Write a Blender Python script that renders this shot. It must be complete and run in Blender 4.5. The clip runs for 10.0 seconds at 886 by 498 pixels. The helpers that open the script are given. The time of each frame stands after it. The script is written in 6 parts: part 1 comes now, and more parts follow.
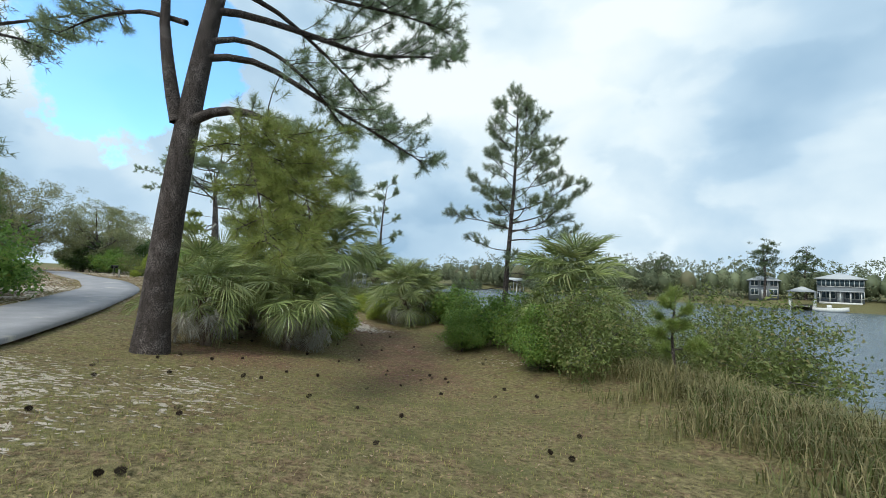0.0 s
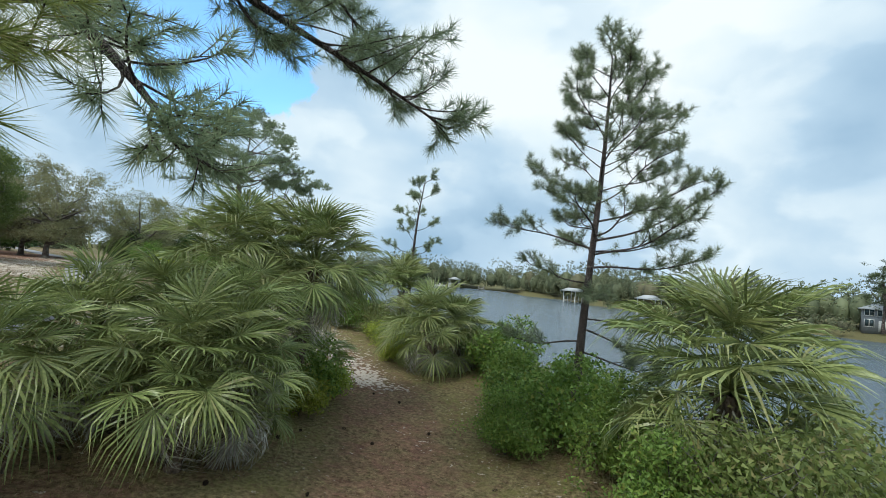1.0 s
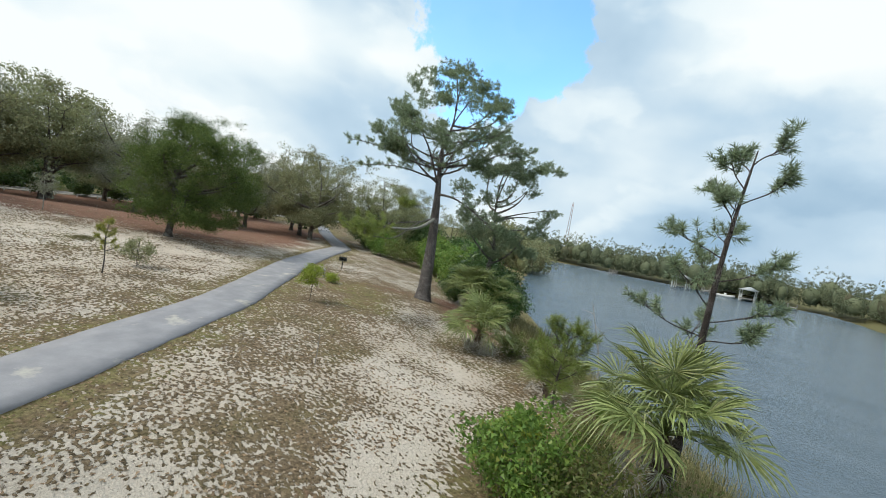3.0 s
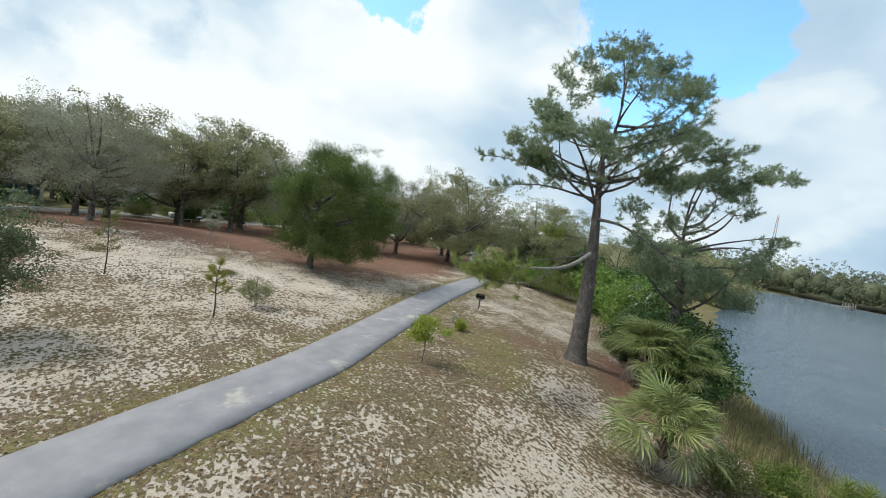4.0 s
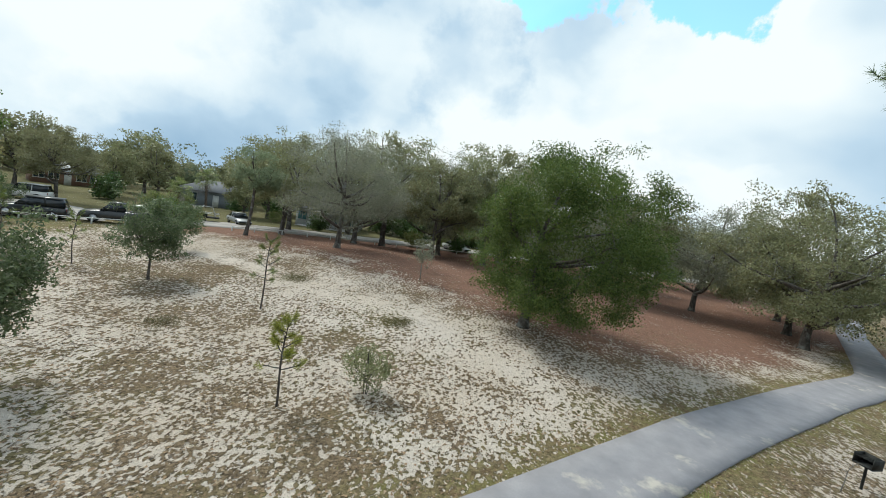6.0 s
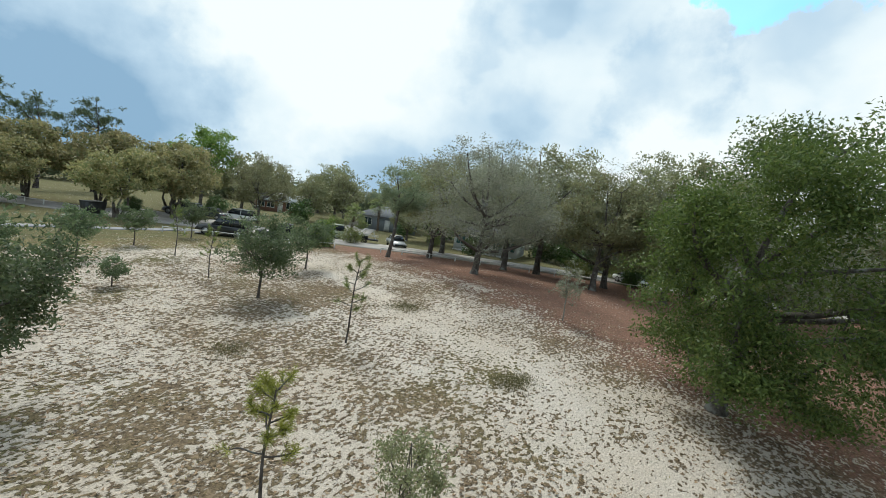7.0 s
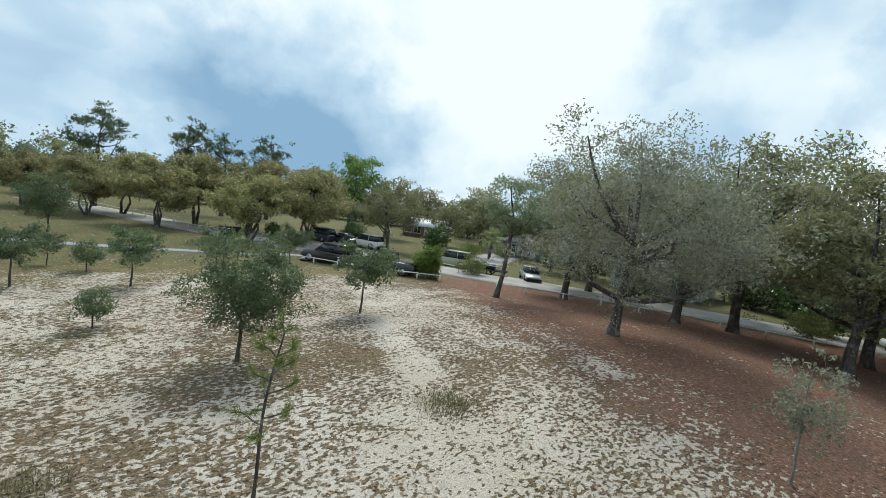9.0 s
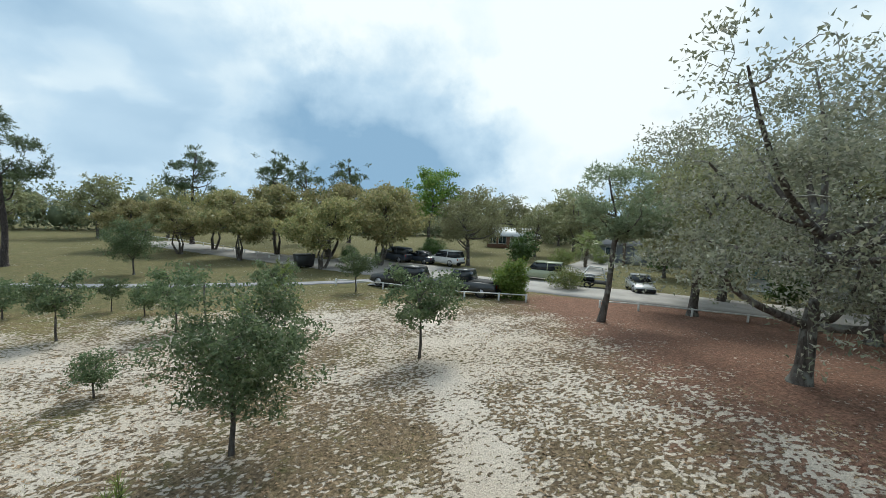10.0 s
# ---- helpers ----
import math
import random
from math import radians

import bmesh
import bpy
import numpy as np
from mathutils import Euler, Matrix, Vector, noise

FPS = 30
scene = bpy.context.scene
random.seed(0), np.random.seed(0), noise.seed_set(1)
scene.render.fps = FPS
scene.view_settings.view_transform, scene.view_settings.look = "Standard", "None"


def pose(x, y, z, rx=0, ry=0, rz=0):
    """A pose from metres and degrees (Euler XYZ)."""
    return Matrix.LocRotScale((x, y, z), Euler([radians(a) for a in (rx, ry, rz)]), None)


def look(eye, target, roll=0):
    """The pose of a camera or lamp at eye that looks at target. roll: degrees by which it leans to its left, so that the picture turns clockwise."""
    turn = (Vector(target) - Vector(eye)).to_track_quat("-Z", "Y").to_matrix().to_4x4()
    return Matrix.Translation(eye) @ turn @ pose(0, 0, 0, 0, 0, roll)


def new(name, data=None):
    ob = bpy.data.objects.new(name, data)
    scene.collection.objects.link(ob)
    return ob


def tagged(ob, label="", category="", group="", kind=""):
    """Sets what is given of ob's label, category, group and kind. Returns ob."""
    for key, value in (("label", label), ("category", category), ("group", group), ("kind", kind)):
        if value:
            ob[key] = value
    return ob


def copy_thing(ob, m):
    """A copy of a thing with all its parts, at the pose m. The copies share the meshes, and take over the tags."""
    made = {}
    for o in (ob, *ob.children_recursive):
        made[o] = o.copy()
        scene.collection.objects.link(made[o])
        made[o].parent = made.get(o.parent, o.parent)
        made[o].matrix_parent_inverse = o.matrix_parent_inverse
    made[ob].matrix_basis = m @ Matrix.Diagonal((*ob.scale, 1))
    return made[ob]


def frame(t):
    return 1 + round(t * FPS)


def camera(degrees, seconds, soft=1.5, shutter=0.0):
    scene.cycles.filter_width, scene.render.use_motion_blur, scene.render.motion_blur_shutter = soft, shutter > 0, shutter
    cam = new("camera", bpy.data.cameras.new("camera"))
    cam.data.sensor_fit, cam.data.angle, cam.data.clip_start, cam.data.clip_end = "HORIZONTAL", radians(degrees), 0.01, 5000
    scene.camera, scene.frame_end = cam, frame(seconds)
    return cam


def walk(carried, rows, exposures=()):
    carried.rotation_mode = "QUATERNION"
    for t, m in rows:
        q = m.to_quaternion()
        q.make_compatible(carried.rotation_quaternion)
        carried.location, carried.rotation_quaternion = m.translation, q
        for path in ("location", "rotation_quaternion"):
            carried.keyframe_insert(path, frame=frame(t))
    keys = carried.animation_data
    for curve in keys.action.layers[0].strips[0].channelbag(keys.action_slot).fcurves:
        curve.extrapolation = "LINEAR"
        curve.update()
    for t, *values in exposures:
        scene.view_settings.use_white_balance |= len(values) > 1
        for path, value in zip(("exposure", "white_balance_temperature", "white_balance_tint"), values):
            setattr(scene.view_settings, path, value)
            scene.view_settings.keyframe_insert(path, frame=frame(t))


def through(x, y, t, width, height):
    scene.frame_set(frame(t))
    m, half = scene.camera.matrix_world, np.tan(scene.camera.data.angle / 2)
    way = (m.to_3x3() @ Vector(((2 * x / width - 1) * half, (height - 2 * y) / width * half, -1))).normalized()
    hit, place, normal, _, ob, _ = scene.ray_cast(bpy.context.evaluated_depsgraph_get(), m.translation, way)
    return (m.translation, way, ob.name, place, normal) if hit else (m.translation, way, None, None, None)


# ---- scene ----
cam = camera(91.1, 10.0, soft=0.6)
METRES, EYE, TILT, LEAN, TURN = 66.0, 1.7, 3.8, -2.15, 0.0
ROWS = [
    (0.0, 0.0, 0.0, 0.0, 0.0, 0.0, 0.0),
    (0.5, 0.0027, 0.0566, 0.0045, 2.22, -0.1, -0.5),
    (1.0, 0.0057, 0.1107, 0.0121, 7.16, -0.05, -2.57),
    (1.5, 0.0056, 0.1748, 0.025, 15.77, -1.11, -6.11),
    (2.0, -0.0047, 0.2399, 0.0351, 24.98, -3.34, -9.23),
    (3.5, -0.0767, 0.3684, 0.0498, 50.05, -4.11, -3.67),
    (4.0, -0.1113, 0.4086, 0.056, 61.65, -3.95, -4.17),
    (4.5, -0.1504, 0.4447, 0.0602, 72.57, -3.82, -4.47),
    (5.0, -0.1926, 0.4736, 0.0629, 81.37, -3.47, -4.05),
    (5.5, -0.2383, 0.497, 0.0631, 89.62, -2.93, -4.49),
    (6.0, -0.2834, 0.5141, 0.06, 100.59, -2.72, -5.68),
    (7.5, -0.426, 0.5191, 0.0605, 132.91, -1.19, -8.4),
    (8.0, -0.4677, 0.5066, 0.0662, 139.11, -1.51, -10.89),
    (8.5, -0.5027, 0.4879, 0.0696, 142.39, -1.52, -10.75),
    (9.0, -0.5336, 0.4631, 0.0708, 146.01, -0.89, -7.72),
    (9.5, -0.5614, 0.4321, 0.0725, 151.62, -0.65, -4.88),
    (10.0, -0.585, 0.3983, 0.0761, 157.82, -0.55, -3.02),
]
walk(cam, [(t, pose(0, 0, EYE, TILT, LEAN, TURN) @ pose(METRES * x, METRES * y, METRES * z, 90 + pitch, roll, yaw)) for t, x, y, z, yaw, pitch, roll in ROWS], exposures=((0.0, 0.0, 6050, 3.0), (1.0, 0.0, 6050, 3.0), (1.5, 0.0, 6350, 2.5), (2.2, 0.0, 6350, 3.0), (3.5, 0.0, 6250, 5.0), (4.5, 0.0, 6250, 5.0), (5.5, 0.0, 6150, 3.5), (7.5, 0.0, 6150, 2.5), (8.5, 0.0, 6000, 2.0), (10.0, 0.0, 6050, 2.0)))

# ---- world and light ----
SUN_AZ, SUN_EL = -151.0, 52.0          # compass angle from +y towards +x, and height of the veiled sun
world = bpy.data.worlds.new("world")
scene.world = world
world.use_nodes = True


def build_sky(tree):
    nodes, links = tree.nodes, tree.links
    nodes.clear()

    def add(kind, **inputs):
        n = nodes.new(kind)
        for k, v in inputs.items():
            n.inputs[int(k[1:])].default_value = v
        return n

    def math_node(op, a, b, clamp=False):
        n = nodes.new("ShaderNodeMath")
        n.operation, n.use_clamp = op, clamp
        for i, v in enumerate((a, b)):
            if isinstance(v, (int, float)):
                n.inputs[i].default_value = v
            else:
                links.new(v, n.inputs[i])
        return n.outputs[0]

    def lobe(direction, az, el, inner, outer):
        """1 within inner degrees of a compass direction, falling to 0 at outer degrees."""
        a, e = radians(az), radians(el)
        n = nodes.new("ShaderNodeVectorMath")
        n.operation = "DOT_PRODUCT"
        links.new(direction, n.inputs[0])
        n.inputs[1].default_value = (math.sin(a) * math.cos(e), math.cos(a) * math.cos(e), math.sin(e))
        m = nodes.new("ShaderNodeMapRange")
        m.interpolation_type = "SMOOTHSTEP"
        links.new(n.outputs["Value"], m.inputs["Value"])
        m.inputs["From Min"].default_value = math.cos(radians(outer))
        m.inputs["From Max"].default_value = math.cos(radians(inner))
        return m.outputs[0]

    coord = nodes.new("ShaderNodeTexCoord")
    wobble = add("ShaderNodeTexNoise")
    wobble.inputs["Scale"].default_value, wobble.inputs["Detail"].default_value = 7.0, 6.0
    wobble.inputs["Roughness"].default_value = 0.6
    links.new(coord.outputs["Generated"], wobble.inputs["Vector"])
    off = nodes.new("ShaderNodeVectorMath")
    off.operation = "MULTIPLY_ADD"
    links.new(wobble.outputs["Color"], off.inputs[0])
    off.inputs[1].default_value, off.inputs[2].default_value = (0.30, 0.30, 0.30), (-0.15, -0.15, -0.15)
    bent = nodes.new("ShaderNodeVectorMath")
    bent.operation = "ADD"
    links.new(coord.outputs["Generated"], bent.inputs[0])
    links.new(off.outputs[0], bent.inputs[1])
    norm = nodes.new("ShaderNodeVectorMath")
    norm.operation = "NORMALIZE"
    links.new(bent.outputs[0], norm.inputs[0])
    d = norm.outputs[0]

    # large soft cloud shapes, flattened towards the horizon
    squash = nodes.new("ShaderNodeMapping")
    squash.inputs["Scale"].default_value = (1.0, 1.0, 1.7)
    links.new(coord.outputs["Generated"], squash.inputs["Vector"])
    clouds = add("ShaderNodeTexNoise")
    clouds.inputs["Scale"].default_value, clouds.inputs["Detail"].default_value = 2.4, 4.0
    clouds.inputs["Roughness"].default_value, clouds.inputs["Distortion"].default_value = 0.42, 0.2
    links.new(squash.outputs[0], clouds.inputs["Vector"])

    level = math_node("MULTIPLY_ADD", clouds.outputs["Fac"], 1.5)
    nodes[-1].inputs[2].default_value = -0.02
    billow = add("ShaderNodeTexNoise")
    billow.inputs["Scale"].default_value, billow.inputs["Detail"].default_value = 5.0, 5.0
    billow.inputs["Roughness"].default_value, billow.inputs["Distortion"].default_value = 0.45, 0.2
    links.new(squash.outputs[0], billow.inputs["Vector"])
    edge = nodes.new("ShaderNodeMapRange")
    edge.interpolation_type = "SMOOTHSTEP"
    links.new(billow.outputs["Fac"], edge.inputs["Value"])
    edge.inputs["From Min"].default_value, edge.inputs["From Max"].default_value = 0.47, 0.57
    edge.inputs["To Min"].default_value, edge.inputs["To Max"].default_value = -0.03, 0.06
    level = math_node("ADD", level, edge.outputs[0])
    bright = [((-151, 33), 4, 36, 0.34), ((-64, 20), 2, 24, 0.20), ((-95, 14), 2, 24, 0.20), ((-122, 20), 2, 20, 0.14), ((12, 24), 3, 28, 0.12), ((44, 24), 4, 26, 0.12), ((-167, 19), 2, 12, 0.12)]
    dark = [((-166, 7), 2, 19, 0.42), ((170, 13), 2, 20, 0.25), ((18, 3), 3, 30, 0.08), ((-12, 5), 2, 22, 0.12), ((-128, 9), 2, 17, 0.20), ((-100, 17), 1, 9, 0.2), ((-110, 22), 4, 18, 0.26)]
    for (az, el), a, b, s in bright:
        level = math_node("ADD", level, math_node("MULTIPLY", lobe(d, az, el, a, b), s))
    for (az, el), a, b, s in dark:
        level = math_node("SUBTRACT", level, math_node("MULTIPLY", lobe(d, az, el, a, b), s))
    ramp = nodes.new("ShaderNodeValToRGB")
    ramp.color_ramp.elements[0].position, ramp.color_ramp.elements[0].color = 0.28, (0.30, 0.45, 0.62, 1)
    ramp.color_ramp.elements[1].position, ramp.color_ramp.elements[1].color = 1.05, (1.0, 1.0, 1.0, 1)
    mid = ramp.color_ramp.elements.new(0.62)
    mid.color = (0.57, 0.70, 0.83, 1)
    hi = ramp.color_ramp.elements.new(0.85)
    hi.color = (0.86, 0.92, 0.96, 1)
    links.new(level, ramp.inputs["Fac"])

    # gaps of open blue sky
    gap = None
    for az, el, a, b in ((-38, 18, 5.0, 6.4), (-42, 25, 5.2, 6.6), (-32, 24, 5.4, 6.8), (-92, 28, 5.0, 6.2), (-82, 28.5, 5.2, 6.4), (-73, 29, 4.6, 5.8)):
        g = lobe(d, az, el, a, b)
        gap = g if gap is None else math_node("MAXIMUM", gap, g)
    gap = math_node("MULTIPLY", gap, 0.85, True)

    sky = nodes.new("ShaderNodeTexSky")
    sky.sky_type, sky.sun_disc = "NISHITA", False
    sky.sun_elevation, sky.sun_rotation = radians(SUN_EL), radians(SUN_AZ)
    blue, cloud = nodes.new("ShaderNodeBackground"), nodes.new("ShaderNodeBackground")
    deep = nodes.new("ShaderNodeVectorMath")
    deep.operation = "MULTIPLY"
    links.new(sky.outputs[0], deep.inputs[0])
    deep.inputs[1].default_value = (1.7, 2.3, 2.45)
    links.new(deep.outputs[0], blue.inputs[0])
    blue.inputs[1].default_value = 0.15
    sky.ozone_density, sky.dust_density = 3.0, 0.3
    links.new(ramp.outputs[0], cloud.inputs[0])
    cloud.inputs[1].default_value = 1.0
    mix, out = nodes.new("ShaderNodeMixShader"), nodes.new("ShaderNodeOutputWorld")
    links.new(gap, mix.inputs[0])
    links.new(cloud.outputs[0], mix.inputs[1])
    links.new(blue.outputs[0], mix.inputs[2])
    links.new(mix.outputs[0], out.inputs[0])


build_sky(world.node_tree)
sun = new("sun", bpy.data.lights.new("sun", "SUN"))
sun.data.energy, sun.data.angle, sun.data.color = 3.0, radians(18), (1.0, 0.94, 0.84)
_a, _e = radians(SUN_AZ), radians(SUN_EL)
sun.matrix_world = look((math.sin(_a) * math.cos(_e) * 100, math.cos(_a) * math.cos(_e) * 100, math.sin(_e) * 100), (0, 0, 0))
scene.view_settings.exposure = 0.0

# ---- materials ----
class Mat:
    """A small builder of node materials."""

    def __init__(self, name):
        self.m = bpy.data.materials.new(name)
        self.m.use_nodes = True
        self.t = self.m.node_tree
        self.n, self.l = self.t.nodes, self.t.links
        self.b = self.n["Principled BSDF"]
        self.out = self.n["Material Output"]
        self.co = self.n.new("ShaderNodeTexCoord").outputs["Object"]

    def put(self, socket, value):
        if hasattr(value, "links"):
            self.l.new(value, socket)
        elif isinstance(value, (tuple, list)) and len(value) == 3 and len(socket.default_value) == 4:
            socket.default_value = (*value, 1)
        else:
            socket.default_value = value

    def noise(self, scale, detail=3, rough=0.55, stretch=None, vec=None):
        v = vec or self.co
        if stretch:
            mp = self.n.new("ShaderNodeMapping")
            self.l.new(v, mp.inputs[0])
            mp.inputs["Scale"].default_value = stretch
            v = mp.outputs[0]
        t = self.n.new("ShaderNodeTexNoise")
        self.l.new(v, t.inputs["Vector"])
        t.inputs["Scale"].default_value, t.inputs["Detail"].default_value, t.inputs["Roughness"].default_value = scale, detail, rough
        return t.outputs["Fac"]

    def rng(self, v, a, b, lo=0.0, hi=1.0):
        r = self.n.new("ShaderNodeMapRange")
        self.put(r.inputs["Value"], v)
        for k, x in (("From Min", a), ("From Max", b), ("To Min", lo), ("To Max", hi)):
            self.put(r.inputs[k], x)
        return r.outputs[0]

    def math(self, op, a, b=0.0):
        r = self.n.new("ShaderNodeMath")
        r.operation = op
        self.put(r.inputs[0], a), self.put(r.inputs[1], b)
        return r.outputs[0]

    def mix(self, f, a, b):
        r = self.n.new("ShaderNodeMix")
        r.data_type = "RGBA"
        self.put(r.inputs["Factor"], f), self.put(r.inputs["A"], a), self.put(r.inputs["B"], b)
        return r.outputs["Result"]

    def attr(self, name):
        r = self.n.new("ShaderNodeAttribute")
        r.attribute_name = name
        return r.outputs["Fac"]

    def island(self):
        return self.n.new("ShaderNodeNewGeometry").outputs["Random Per Island"]

    def obj_random(self):
        return self.n.new("ShaderNodeObjectInfo").outputs["Random"]

    def bump(self, h, strength=0.3, dist=0.02):
        r = self.n.new("ShaderNodeBump")
        r.inputs["Strength"].default_value, r.inputs["Distance"].default_value = strength, dist
        self.l.new(h, r.inputs["Height"])
        self.l.new(r.outputs[0], self.b.inputs["Normal"])

    def done(self, colour, rough=0.8, metal=0.0, spec=None):
        self.put(self.b.inputs["Base Color"], colour), self.put(self.b.inputs["Roughness"], rough)
        self.b.inputs["Metallic"].default_value = metal
        if spec is not None:
            self.b.inputs["Specular IOR Level"].default_value = spec
        return self.m


def leaf_mat(name, dark, light, odd=None, odd_share=0.1, through=0.42, rough=0.5, streak=0.0):
    """Leaves: each leaf its own tone, with light shining through."""
    k = Mat(name)
    dark, light = (tuple(min(0.6, v * 1.42) for v in c) for c in (dark, light))
    rnd = k.attr("tone") if streak else k.island()
    col = k.mix(k.rng(rnd, 0.0, 1.0 - odd_share), dark, light)
    if odd:
        col = k.mix(k.rng(rnd, 1.0 - odd_share, 1.0 - odd_share + 0.02), col, odd)
    if streak:                                              # ribs of a folded blade
        col = k.mix(k.rng(k.noise(streak, 3, 0.7), 0.40, 0.62), k.mix(0.5, col, dark), k.mix(0.45, col, light))
    patch = k.noise(0.45, 2)
    col = k.mix(k.rng(patch, 0.35, 0.7, 0.0, 0.4), col, light)
    per = k.obj_random()
    hsv = k.n.new("ShaderNodeHueSaturation")
    k.put(hsv.inputs["Color"], col)
    k.put(hsv.inputs["Value"], k.rng(per, 0, 1, 0.85, 1.15))
    k.put(hsv.inputs["Hue"], k.rng(per, 0, 1, 0.49, 0.51))
    col = hsv.outputs[0]
    k.done(col, rough, spec=0.35)
    tr, mx = k.n.new("ShaderNodeBsdfTranslucent"), k.n.new("ShaderNodeMixShader")
    k.put(tr.inputs["Color"], col)
    mx.inputs[0].default_value = through
    k.l.new(k.b.outputs[0], mx.inputs[1]), k.l.new(tr.outputs[0], mx.inputs[2]), k.l.new(mx.outputs[0], k.out.inputs[0])
    return k.m


def bark_mat(name, a, b, scale=6.0, patchy=None, plates=False):
    k = Mat(name)
    n = k.noise(scale, 5, 0.65, stretch=(1.0, 1.0, 0.28))
    f = k.noise(scale * 5, 3)
    col = k.mix(k.rng(n, 0.35, 0.65), a, b)
    if patchy:
        col = k.mix(k.rng(k.noise(2.2, 4), 0.52, 0.62), col, patchy)
    h = k.math("ADD", n, k.math("MULTIPLY", f, 0.4))
    if plates:                                              # bark plates parted by dark fissures
        mp, vo = k.n.new("ShaderNodeMapping"), k.n.new("ShaderNodeTexVoronoi")
        wob = k.n.new("ShaderNodeVectorMath")
        tx = k.n.new("ShaderNodeTexNoise")
        tx.inputs["Scale"].default_value = 6.0
        k.l.new(k.co, tx.inputs["Vector"]), k.l.new(tx.outputs["Color"], wob.inputs[0])
        wob.operation, wob.inputs[1].default_value = "MULTIPLY", (0.12, 0.12, 0.25)
        ad = k.n.new("ShaderNodeVectorMath")
        k.l.new(k.co, ad.inputs[0]), k.l.new(wob.outputs[0], ad.inputs[1])
        k.l.new(ad.outputs[0], mp.inputs[0])
        mp.inputs["Scale"].default_value = (8.0, 8.0, 3.4)
        vo.feature = "DISTANCE_TO_EDGE"
        k.l.new(mp.outputs[0], vo.inputs["Vector"])
        gap = k.rng(vo.outputs["Distance"], 0.03, 0.20)
        col = k.mix(gap, tuple(c * 0.32 for c in a), k.mix(k.rng(f, 0.35, 0.65, 0, 0.5), col, a))
        h = k.math("ADD", h, k.math("MULTIPLY", gap, 1.2))
    k.bump(h, 0.9, 0.05)
    return k.done(col, 0.9, spec=0.2)


def plain_mat(name, col, rough=0.6, metal=0.0, vary=0.12, scale=3.0, bump=0.0):
    k = Mat(name)
    dark = tuple(c * (1 - vary * 2) for c in col)
    c = k.mix(k.rng(k.noise(scale, 4), 0.3, 0.7), dark, col)
    c = k.mix(k.rng(k.noise(scale * 9, 2), 0.3, 0.8, 0, 0.35), c, dark)
    if bump:
        k.bump(k.noise(scale * 12, 3), bump, 0.01)
    return k.done(c, rough, metal)


